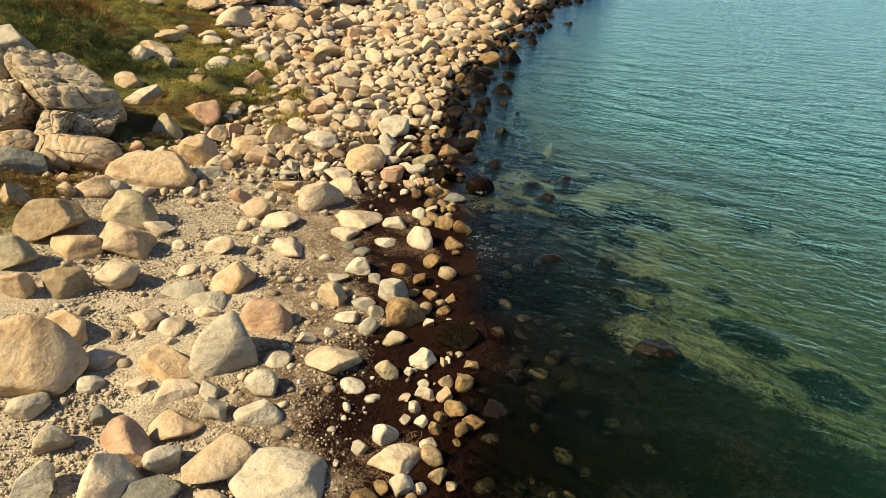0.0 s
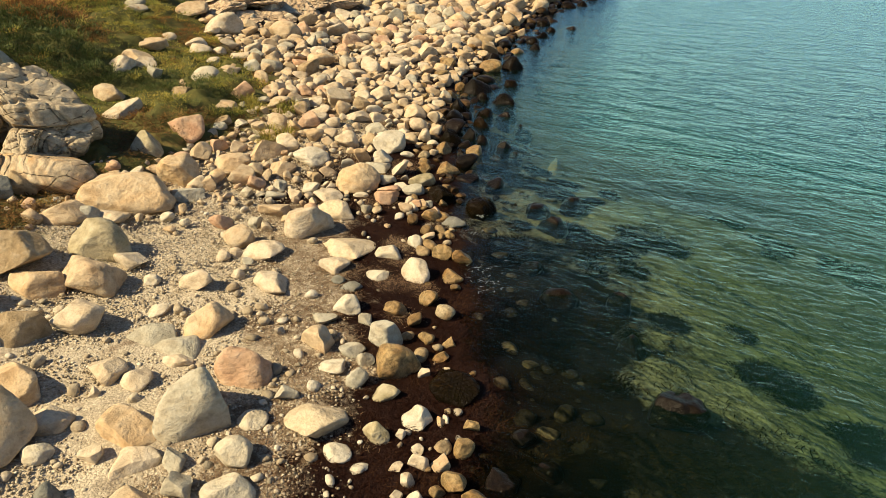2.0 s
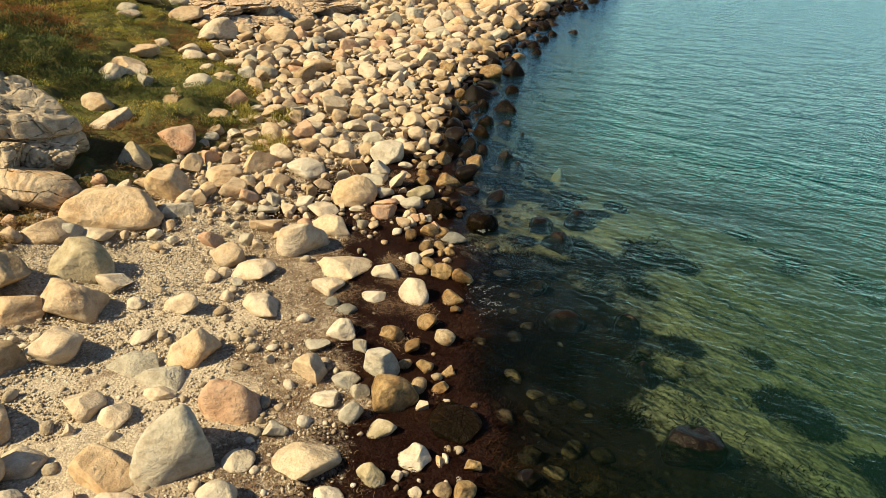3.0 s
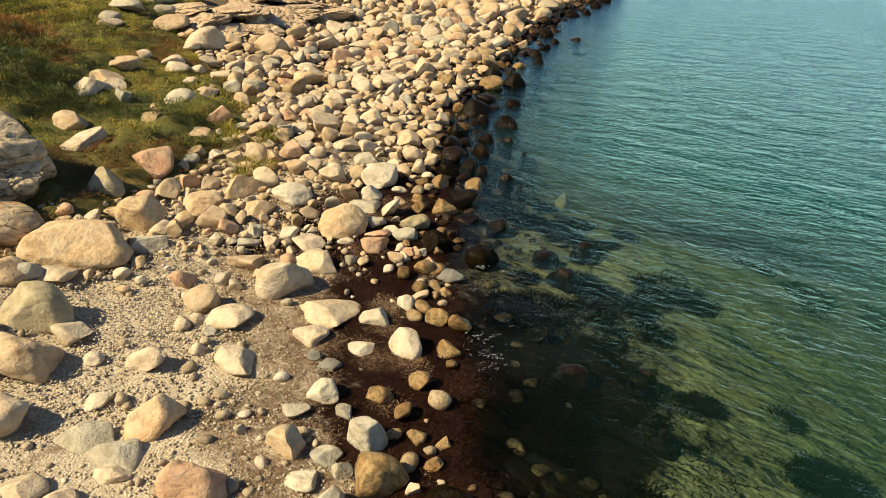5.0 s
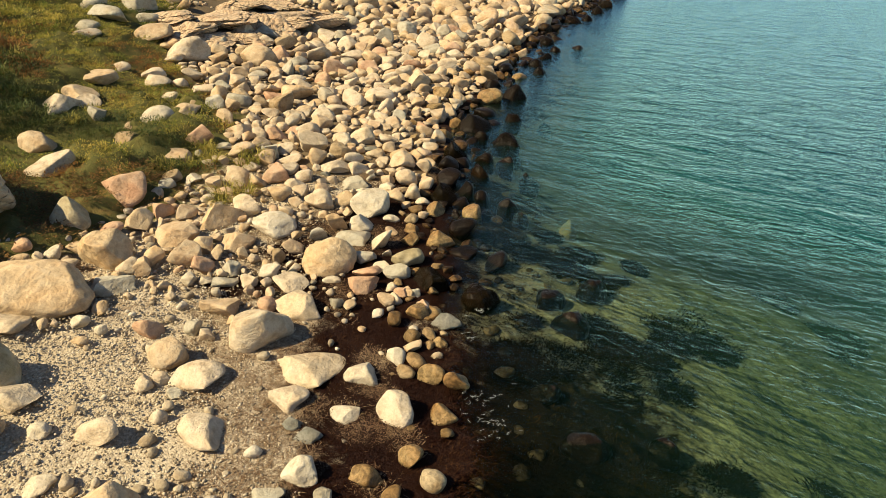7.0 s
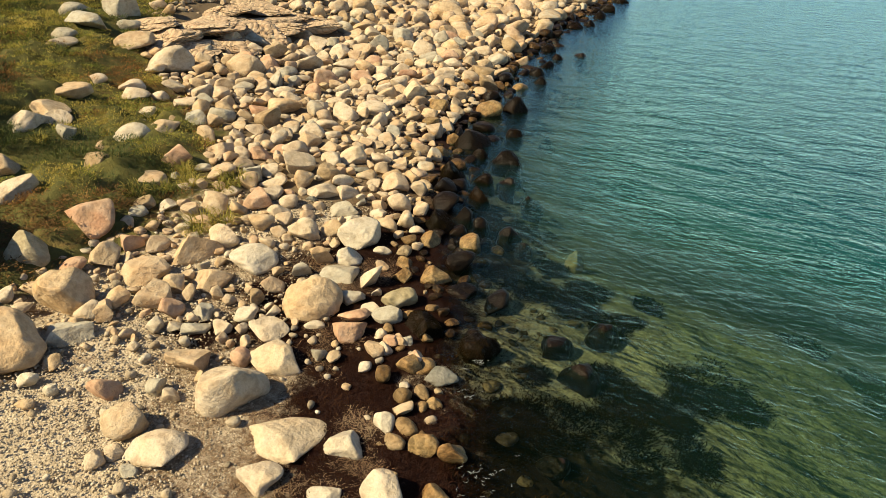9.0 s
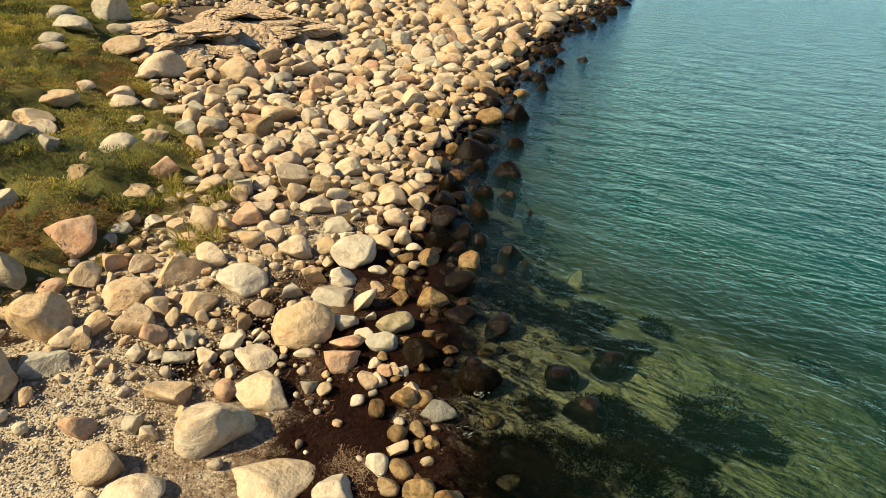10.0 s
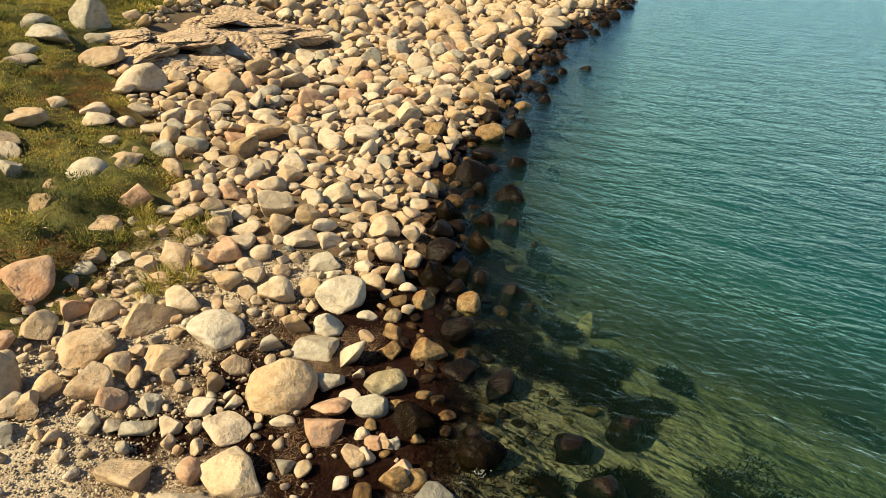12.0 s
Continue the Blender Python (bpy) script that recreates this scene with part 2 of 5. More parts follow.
def water_material():
    m, n, l, out = material("sea_water")
    pos = place(n)
    def along(angle, stretch):
        mp = node(n, "Mapping", Vector=pos, Rotation=(0, 0, radians(angle)), Scale=(stretch, 1.0, 1.0))
        mp.vector_type = "TEXTURE"
        return mp.outputs[0]

    def crest(vec, scale, detail, distort):
        v = maths(n, "SUBTRACT", maths(n, "MULTIPLY", noise_tex(n, vec, scale, detail, 0.5, distort), 2.0), 1.0)
        return maths(n, "SUBTRACT", 1.0, maths(n, "ABSOLUTE", v))
    h = maths(n, "MULTIPLY", crest(along(-34, 2.2), 3.4, 2, 0.7), 0.42)
    h = maths(n, "ADD", h, maths(n, "MULTIPLY", noise_tex(n, along(-20, 1.7), 6.0, 4, 0.66, 0.7), 0.60))
    h = maths(n, "ADD", h, maths(n, "MULTIPLY", noise_tex(n, along(-26, 2.0), 1.1, 3, 0.55, 0.4), 2.3))
    h = maths(n, "ADD", h, maths(n, "MULTIPLY", noise_tex(n, along(-38, 2.0), 9.0, 2, 0.5, 0.3), 0.10))
    depth = attribute(n, "depth")
    h = maths(n, "MULTIPLY", h, ramp(n, depth, ((0.0, (0.48,)), (0.4, (0.74,)), (1.0, (0.97,)))))
    part_y = n.new("ShaderNodeSeparateXYZ")
    l.new(pos, part_y.inputs[0])
    h = maths(n, "MULTIPLY", h, ramp(n, maths(n, "MULTIPLY", part_y.outputs[1], 0.01), ((0.06, (0.29,)), (0.14, (0.39,)), (0.30, (0.50,)), (0.6, (0.70,)))))
    nor = bump(n, h, 1.0, 0.20)
    thick = maths(n, "SUBTRACT", 1.0, maths(n, "POWER", 0.50, maths(n, "POWER", depth, 2.2)), True)
    patch = maths(n, "MULTIPLY", noise_tex(n, pos, 0.12, 3, 0.5), 0.6)
    patch = maths(n, "ADD", patch, maths(n, "MULTIPLY", depth, 0.10), True)
    body = ramp(n, patch, ((0.25, (0.020, 0.058, 0.034)), (0.55, (0.002, 0.041, 0.035)), (0.8, (0.001, 0.034, 0.040)), (1.0, (0.001, 0.040, 0.052))))
    clear = node(n, "BsdfTransparent", Color=ramp(n, depth, ((0.0, (0.95, 0.95, 0.90)), (0.2, (0.82, 0.90, 0.76)), (0.55, (0.66, 0.86, 0.66)))))
    deep = node(n, "BsdfDiffuse", Color=body, Normal=nor)
    mix = n.new("ShaderNodeMixShader")
    l.new(thick, mix.inputs[0]), l.new(clear.outputs[0], mix.inputs[1]), l.new(deep.outputs[0], mix.inputs[2])
    gloss = node(n, "BsdfGlossy", Color=(0.60, 0.94, 0.95, 1), Roughness=0.13, Normal=nor)
    fres = node(n, "Fresnel", IOR=1.33, Normal=nor)
    calm = node(n, "Fresnel", IOR=1.33)
    shine = maths(n, "ADD", maths(n, "MULTIPLY", fres.outputs[0], 0.5), maths(n, "MULTIPLY", calm.outputs[0], 0.5))
    shine = maths(n, "MULTIPLY", maths(n, "POWER", shine, 1.9), 6.2, True)
    top = n.new("ShaderNodeMixShader")
    l.new(shine, top.inputs[0]), l.new(mix.outputs[0], top.inputs[1]), l.new(gloss.outputs[0], top.inputs[2])
    l.new(top.outputs[0], out.inputs[0])
    return m


def plant_material(name, stops, rough=0.7, shine=0.2, leaf=0.4):
    m, n, l, out = material(name)
    pick = n.new("ShaderNodeNewGeometry").outputs["Random Per Island"]
    big = noise_tex(n, place(n), 0.7, 5, 0.75)
    v = maths(n, "ADD", maths(n, "MULTIPLY", pick, 0.30), maths(n, "MULTIPLY", maths(n, "SUBTRACT", big, 0.16), 1.15))
    col = ramp(n, v, stops)
    b = node(n, "BsdfPrincipled", Base_Color=col, Roughness=rough)
    b.inputs["Specular IOR Level"].default_value = shine
    glow = node(n, "BsdfTranslucent", Color=col)
    mix = node(n, "MixShader", Fac=leaf)
    l.new(b.outputs[0], mix.inputs[1]), l.new(glow.outputs[0], mix.inputs[2])
    l.new(mix.outputs[0], out.inputs[0])
    return m


def foam_material():
    m, n, l, out = material("sea_foam")
    col = ramp(n, noise_tex(n, place(n), 40.0, 3, 0.6), ((0.35, (0.05, 0.055, 0.05)), (0.65, (0.40, 0.42, 0.40))))
    b = node(n, "BsdfPrincipled", Base_Color=col, Roughness=0.6)
    l.new(b.outputs[0], out.inputs[0])
    return m


ground_mat, water_mat, foam_mat = ground_material(), water_material(), foam_material()
heath_mat = plant_material("heath_leaves", ((0.22, (0.028, 0.052, 0.016)), (0.38, (0.11, 0.15, 0.028)), (0.53, (0.25, 0.23, 0.042)), (0.75, (0.50, 0.38, 0.09))))
brown_heath_mat = plant_material("brown_heath_leaves", ((0.25, (0.040, 0.026, 0.012)), (0.5, (0.15, 0.070, 0.022)), (0.78, (0.40, 0.19, 0.05))))
shrub_mat = plant_material("dark_shrub_leaves", ((0.25, (0.014, 0.028, 0.010)), (0.5, (0.045, 0.068, 0.018)), (0.78, (0.14, 0.15, 0.035))), leaf=0.2)
# turf beside the outcrop: the outcrop's shade is put into these dark browns
turf_mat = plant_material("dark_turf", ((0.25, (0.035, 0.022, 0.010)), (0.5, (0.12, 0.065, 0.022)), (0.8, (0.30, 0.17, 0.05))))
grass_mat = plant_material("dry_grass", ((0.3, (0.17, 0.17, 0.035)), (0.6, (0.36, 0.30, 0.075)), (0.9, (0.50, 0.39, 0.14))))
weed_mat = plant_material("seaweed_fronds", ((0.3, (0.008, 0.0025, 0.0014)), (0.6, (0.016, 0.005, 0.0022)), (0.92, (0.06, 0.028, 0.012))), 0.7, 0.05, leaf=0.0)
dry_weed_mat = plant_material("dry_seaweed", ((0.3, (0.09, 0.045, 0.022)), (0.6, (0.20, 0.13, 0.075)), (0.9, (0.34, 0.26, 0.17))), 0.7, leaf=0.0)
kelp_mat = plant_material("underwater_weed", ((0.3, (0.004, 0.004, 0.002)), (0.6, (0.010, 0.007, 0.003)), (0.9, (0.035, 0.018, 0.007))), 0.8, 0.0, leaf=0.0)
bottom_weed_mat = plant_material("bottom_weed", ((0.28, (0.004, 0.003, 0.002)), (0.5, (0.014, 0.010, 0.005)), (0.66, (0.036, 0.024, 0.010)), (0.8, (0.09, 0.040, 0.014))), 0.8, 0.0, leaf=0.0)


# ---- the lie of the land ----
SHORE_Y = (0, 5, 8, 10, 12.3, 15, 19, 23, 26, 28, 31, 33.5, 36, 39.5, 43, 48, 52, 57, 64, 69, 75, 95, 130, 400)
SHORE_X = (0.1, 0.3, 0.75, 0.35, 0.28, 0, -0.3, -0.4, -0.33, 0, 0.8, 1.3, 1.9, 2.5, 3.6, 5, 6.5, 8.7, 11.5, 12, 4, -60, -200, -700)
# ground height against the distance to the waterline: shingle cove, and boulder bank further on
COVE_D = (-80, -30, -20, -14, -11, -8.5, -7, -5, -3, -1.5, 0, 0.6, 2, 4, 8, 20, 60)
COVE_Z = (14, 4.5, 2.6, 1.5, 0.95, 0.6, 0.36, 0.2, 0.14, 0.09, 0, -0.13, -0.28, -0.45, -1.0, -3, -8)
BANK_Z = (7, 4.8, 3.7, 2.4, 1.58, 1.1, 0.92, 0.7, 0.55, 0.35, 0, -0.18, -0.5, -1.25, -3.0, -6, -12)


def shore_x(y):
    """The waterline, with its small coves."""
    y = np.asarray(y, float)
    return np.interp(y, SHORE_Y, SHORE_X) + 0.13 * np.sin(2.3 * y + 0.6) + 0.08 * np.sin(5.1 * y) + 0.05 * np.sin(9.7 * y + 1.0)


def ground_z(x, y):
    """Height of the ground or sea bed, for arrays or numbers."""
    d = np.asarray(x, float) - shore_x(y)
    k = np.clip((np.asarray(y, float) - 16.5) / 7.0, 0, 1)
    k = k * k * (3 - 2 * k)
    knoll = 0.8 * np.exp(-((np.asarray(x, float) + 11.2) / 1.8) ** 2 - ((np.asarray(y, float) - 16.9) / 1.3) ** 2)
    low = np.interp(y, (40, 54), (1.0, 0.45))
    return (1 - k) * np.interp(d, COVE_D, COVE_Z) + k * np.interp(d, COVE_D, BANK_Z) * np.where(d < -3, low, 1.0) + knoll


# ---- mesh helpers ----
def mesh_from(name, verts, tris, mat, smooth=True, crease=0.0):
    """A mesh of triangles from arrays; edges bent by more than crease (radians) stay sharp."""
    me = bpy.data.meshes.new(name)
    verts, tris = np.asarray(verts, np.float32), np.asarray(tris, np.int32)
    k = tris.shape[1]
    me.vertices.add(len(verts))
    me.vertices.foreach_set("co", verts.ravel())
    me.loops.add(tris.size)
    me.loops.foreach_set("vertex_index", tris.ravel())
    me.polygons.add(len(tris))
    me.polygons.foreach_set("loop_start", np.arange(len(tris), dtype=np.int32) * k)
    me.polygons.foreach_set("loop_total", np.full(len(tris), k, np.int32))
    me.polygons.foreach_set("use_smooth", np.full(len(tris), smooth))
    me.update(calc_edges=True)
    if crease:
        me.set_sharp_from_angle(angle=crease)
    me.materials.append(mat)
    return me


def ball(level):
    bm = bmesh.new()
    bmesh.ops.create_icosphere(bm, subdivisions=level, radius=1)
    v = np.array([p.co[:] for p in bm.verts])
    f = np.array([[p.index for p in q.verts] for q in bm.faces])
    bm.free()
    return v, f


BALLS = {k: ball(k) for k in (1, 2, 3, 4, 5)}


def neighbours(faces, n):
    """The pairs of points that share an edge, and how many each point has."""
    e = np.concatenate([faces[:, (0, 1)], faces[:, (1, 2)], faces[:, (2, 0)]])
    return e, np.bincount(e[:, 0], minlength=n).astype(float)


LINKS = {k: neighbours(f, len(v)) for k, (v, f) in BALLS.items()}


def ease(v, level, times):
    """Rounds off a stone's edges, as the sea does."""
    e, count = LINKS[level]
    for _ in range(times):
        mean = np.stack([np.bincount(e[:, 0], v[e[:, 1], k], len(v)) for k in range(3)], 1) / count[:, None]
        v = 0.35 * v + 0.65 * mean
    return v


def rock_shape(rng, level, cuts=12, round_off=0.5, rough=0.03, cracks=0, melt=None, square=0.0):
    """A unit stone, one metre each way: a ball cut by planes, with lumps, and with cracks where asked."""
    v = BALLS[level][0].copy()
    melt = (0, 0, 0, 1, 2, 7)[level] if melt is None else melt
    if square:
        v = np.sign(v) * np.abs(v) ** (1 - square)
        v /= np.abs(v).max()
    v *= 1 + 0.16 * np.sin(v @ (rng.normal(size=3) * 1.6) + rng.uniform(0, 6.28))[:, None]
    for k in range(cuts):
        n = rng.normal(size=3)
        n /= np.linalg.norm(n)
        off = rng.uniform(0.34, 0.80) * (1 - round_off) + 0.92 * round_off
        over = v @ n - off
        v -= np.outer(np.where(over > 0, over * 0.985, 0), n)
    for k in range(cuts // 2):
        n = rng.normal(size=3)
        n /= np.linalg.norm(n)
        s = v @ n
        over = s - s.max() * rng.uniform(0.86, 0.97)
        v -= np.outer(np.where(over > 0, over * 0.9, 0), n)
    v = ease(v, level, melt)
    lump = np.zeros(len(v))
    for f, a in ((2.0, 1.0), (4.5, 0.55), (9.0, 0.3), (18.0, 0.14)):
        for _ in range(3):
            w = rng.normal(size=3) * f
            lump += a * np.sin(v @ w + rng.uniform(0, 6.28))
    v *= (1 + rough * lump / 2.0)[:, None]
    for k in range(cracks):
        n = rng.normal(size=3) * ((1, 1, 0.5) if k % 3 else (0.25, 0.25, 1))
        n /= np.linalg.norm(n)
        wob = 0.04 * np.sin(v @ (rng.normal(size=3) * 5))
        s = v @ n - rng.uniform(-0.55, 0.7) + wob
        v *= (1 - 0.085 * np.exp(-(s / 0.025) ** 2) + 0.022 * np.sign(s) * np.exp(-np.abs(s) * 3))[:, None]
    if cracks:
        n = np.array((0.35, -0.25, 1.0)) + rng.normal(size=3) * 0.15
        s = (v @ n) * 5.5 + 0.35 * np.sin(v @ (rng.normal(size=3) * 4))
        v *= (1 + 0.035 * (np.abs((s % 1.0) - 0.35) - 0.3))[:, None]
    lo, hi = v.min(0), v.max(0)
    return (v - (lo + hi) / 2) / (hi - lo)


def scatter(name, mat, shapes, faces, spots, label, category, smooth=True):
    """ONE object out of many small stones. spots: rows of x, y, z, width, depth, height, turn, lean."""
    verts, tris, base = [], [], 0
    for i, (x, y, z, w, d, h, turn, lean) in enumerate(spots):
        v = shapes[i % len(shapes)] * (w, d, h)
        cl, sl, ct, st = math.cos(lean), math.sin(lean), math.cos(turn), math.sin(turn)
        vx, vz = v[:, 0] * cl - v[:, 2] * sl, v[:, 0] * sl + v[:, 2] * cl
        verts.append(np.stack([vx * ct - v[:, 1] * st + x, vx * st + v[:, 1] * ct + y, vz + z], 1))
        tris.append(faces + base)
        base += len(v)
    ob = new(name, mesh_from(name, np.concatenate(verts), np.concatenate(tris), mat, smooth))
    return tagged(ob, label, category, kind="stuff")


# ---- the ground, one sheet to the horizon ----
VEG_Y = (-20, 9, 11, 14, 16, 18, 20.7, 24.5, 26, 29, 33, 40, 60, 120)
VEG_X = (-12, -10, -8.4, -8.5, -7.6, -6.4, -6.1, -6.5, -8.0, -10.4, -12.5, -13, -14, -14)
WEED_Y = (0, 5, 7, 9, 11, 13, 15, 17, 19, 21, 80)
WEED_D = (0.5, 1.4, 1.8, 1.9, 2.3, 3.0, 3.2, 2.9, 2.5, 0.7, 0.7)


def soft_noise(x, y, seed):
    """Smooth noise of about two metres, as arrays."""
    r = np.random.RandomState(seed)
    out = np.zeros(np.broadcast(x, y).shape)
    for k in range(14):
        f = 0.35 * 1.28 ** k
        a, p = r.uniform(0, 6.28, 2)
        out += np.sin(f * (x * math.cos(a) + y * math.sin(a)) + p) / (1 + 0.25 * k)
    return out / 3.2


def spread(stops):
    out = []
    for a, b, n in stops:
        out += list(np.linspace(a, b, n, endpoint=False))
    return np.array(out + [stops[-1][1]])


gx = spread(((-900, -80, 14), (-80, -16, 45), (-16, -3, 85), (-3, 3.0, 64), (3.0, 10, 35), (10, 60, 50), (60, 1500, 20)))
gy = spread(((-300, -10, 12), (-10, 3, 20), (3, 26, 180), (26, 60, 110), (60, 120, 40), (120, 2500, 30)))
GX, GY = np.meshgrid(gx, gy)
shore_d = GX - shore_x(GY)
GZ = ground_z(GX, GY)
lump = soft_noise(GX, GY, 3)


def lumps(x, y):
    """Small unevenness of the ground."""
    d = x - shore_x(y)
    edge = np.exp(-(d / 1.1) ** 2)
    return soft_noise(x, y, 3) * 0.05 * np.clip(np.abs(d) / 3, 0.25, 2.0) + 0.035 * edge * soft_noise(x * 3.0, y * 3.0, 12)


GZ = GZ + lumps(GX, GY)


def hummock(x, y):
    """Height of the heath's humps above the ground."""
    inside = np.clip((np.interp(y, VEG_Y, VEG_X) - x) * 0.7, 0, 1)
    return 0.38 * inside * np.clip(soft_noise(np.asarray(x) * 3.4, np.asarray(y) * 3.4, 9) + 0.15, 0, 2)


GZ = GZ + hummock(GX, GY)
verts = np.stack([GX, GY, GZ], -1).reshape(-1, 3)
idx = np.arange(len(gx) * len(gy)).reshape(len(gy), len(gx))
quads = np.stack([idx[:-1, :-1], idx[:-1, 1:], idx[1:, 1:], idx[1:, :-1]], -1).reshape(-1, 4)
ground_me = mesh_from("ground", verts, quads, ground_mat)
veg_zone = np.clip(0.5 + (np.interp(GY, VEG_Y, VEG_X) - GX) * 0.5 + lump * 0.25, 0, 1)
weed_in = np.interp(GY, WEED_Y, WEED_D)
weed_out = np.interp(GY, (0, 6, 7.5, 8.5, 9.2, 13.0, 13.8, 14.6, 18, 21, 26, 90), (10, 8.5, 6.5, 4.2, 3.4, 3.5, 2.0, 0.9, 1.0, 1.6, 2.2, 2.2))
rubble_zone = np.interp(GY, (5, 7.5, 8.6, 13, 14.2, 19, 22), (0.4, 0.4, 0.03, 0.03, 1, 0.8, 0.15))
blot = soft_noise(GX * 2.2, GY * 2.2, 8)
weed_zone = np.clip(0.5 + (shore_d + weed_in) * 0.55 + blot * 0.75, 0, 1) * np.clip(0.5 + (weed_out - shore_d) * 0.5 + blot * 0.8, 0, 1)
wrack_zone = np.clip(0.5 + (shore_d + weed_in + np.interp(GY, (4, 8, 11, 16), (2.2, 1.8, 1.1, 0.8))) * 0.6 + blot * 0.5, 0, 1) * (shore_d < 0.3)
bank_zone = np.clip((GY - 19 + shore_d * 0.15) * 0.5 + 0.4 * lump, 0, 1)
near_zone = np.clip(1.2 - (shore_d + 0.6 * blot) / 3.0, 0, 1)
bed_zone = np.clip(0.5 + (shore_d - 0.2) * 0.8, 0, 1)
for key, zone in (("veg", veg_zone), ("weed", weed_zone), ("wrack", wrack_zone), ("bank", bank_zone), ("bed", bed_zone), ("near", near_zone), ("rubble", rubble_zone)):
    ground_me.attributes.new(key, "FLOAT", "POINT").data.foreach_set("value", zone.ravel().astype(np.float32))
tagged(new("ground", ground_me), "shingle beach rising to heath, with pale sea bed", "ground", kind="structure")

# ---- the sea ----
wx = spread(((-1500, -60, 14), (-60, -6, 12), (-6, 12, 90), (12, 60, 60), (60, 300, 30), (300, 3000, 20)))
wy = spread(((-400, 0, 12), (0, 60, 150), (60, 140, 40), (140, 3000, 30)))
WX, WY = np.meshgrid(wx, wy)
widx = np.arange(len(wx) * len(wy)).reshape(len(wy), len(wx))
wquads = np.stack([widx[:-1, :-1], widx[:-1, 1:], widx[1:, 1:], widx[1:, :-1]], -1).reshape(-1, 4)
water_me = mesh_from("water", np.stack([WX, WY, 0 * WX], -1).reshape(-1, 3), wquads, water_mat)
water_me.attributes.new("depth", "FLOAT", "POINT").data.foreach_set("value", np.clip(-ground_z(WX, WY), 0, 50).ravel().astype(np.float32))
tagged(new("water", water_me), "clear teal sea water with small wind ripples", "water", kind="structure")


# ---- boulders, one by one ----
PLACED = []


def base_of(name, x, y, label, category):
    """An Empty at the foot of a thing that has parts."""
    e = new(name)
    e.matrix_world = Matrix.Translation((x, y, float(ground_z(x, y))))
    return tagged(e, label, category)


def under(ob, thing, m):
    """Makes ob a part of thing, at the world pose m."""
    ob.parent = thing
    ob.matrix_basis = thing.matrix_basis.inverted() @ m
    return ob


outcrop = base_of("rock_outcrop", -11.0, 16.6, "fractured grey bedrock outcrop with an orange-stained foot", "rock outcrop")
ledge = base_of("rock_ledge", -9.6, 32.5, "low reddish bedrock ledge above the boulder bank", "rock ledge")


def weed_cover(rng, v, n):
    """Strands of weed that lie on a stone and hang down its sides: v are the stone's own points."""
    unit = v / np.linalg.norm(v, axis=1)[:, None]
    u = rng.normal(size=(n, 3)) * (1, 1, 0.35) + (0, 0, 0.75)
    drift = rng.normal(0, 0.10, (n, 3)) * (1, 1, 0)
    line = []
    for k in range(5):
        u = u / np.linalg.norm(u, axis=1)[:, None]
        line.append(v[np.argmax(u @ unit.T, axis=1)] * 1.012 + u * 0.006)
        u = u + u * (0.13, 0.13, 0) + drift - (0, 0, 0.13)
    line = np.stack(line, 1)
    way = line[:, -1] - line[:, 0]
    side = np.cross(way, u)
    side *= (rng.uniform(0.003, 0.007, n) / (np.linalg.norm(side, axis=1) + 1e-6))[:, None]
    taper = np.array((0.7, 1.0, 1.0, 0.8, 0.25))[None, :, None]
    p = np.stack([line - side[:, None] * taper, line + side[:, None] * taper], 2).reshape(-1, 3)
    i = (np.arange(n)[:, None] * 10 + np.arange(0, 8, 2)[None]).reshape(-1, 1)
    return p, np.concatenate([i + (0, 1, 3), i + (0, 3, 2)])


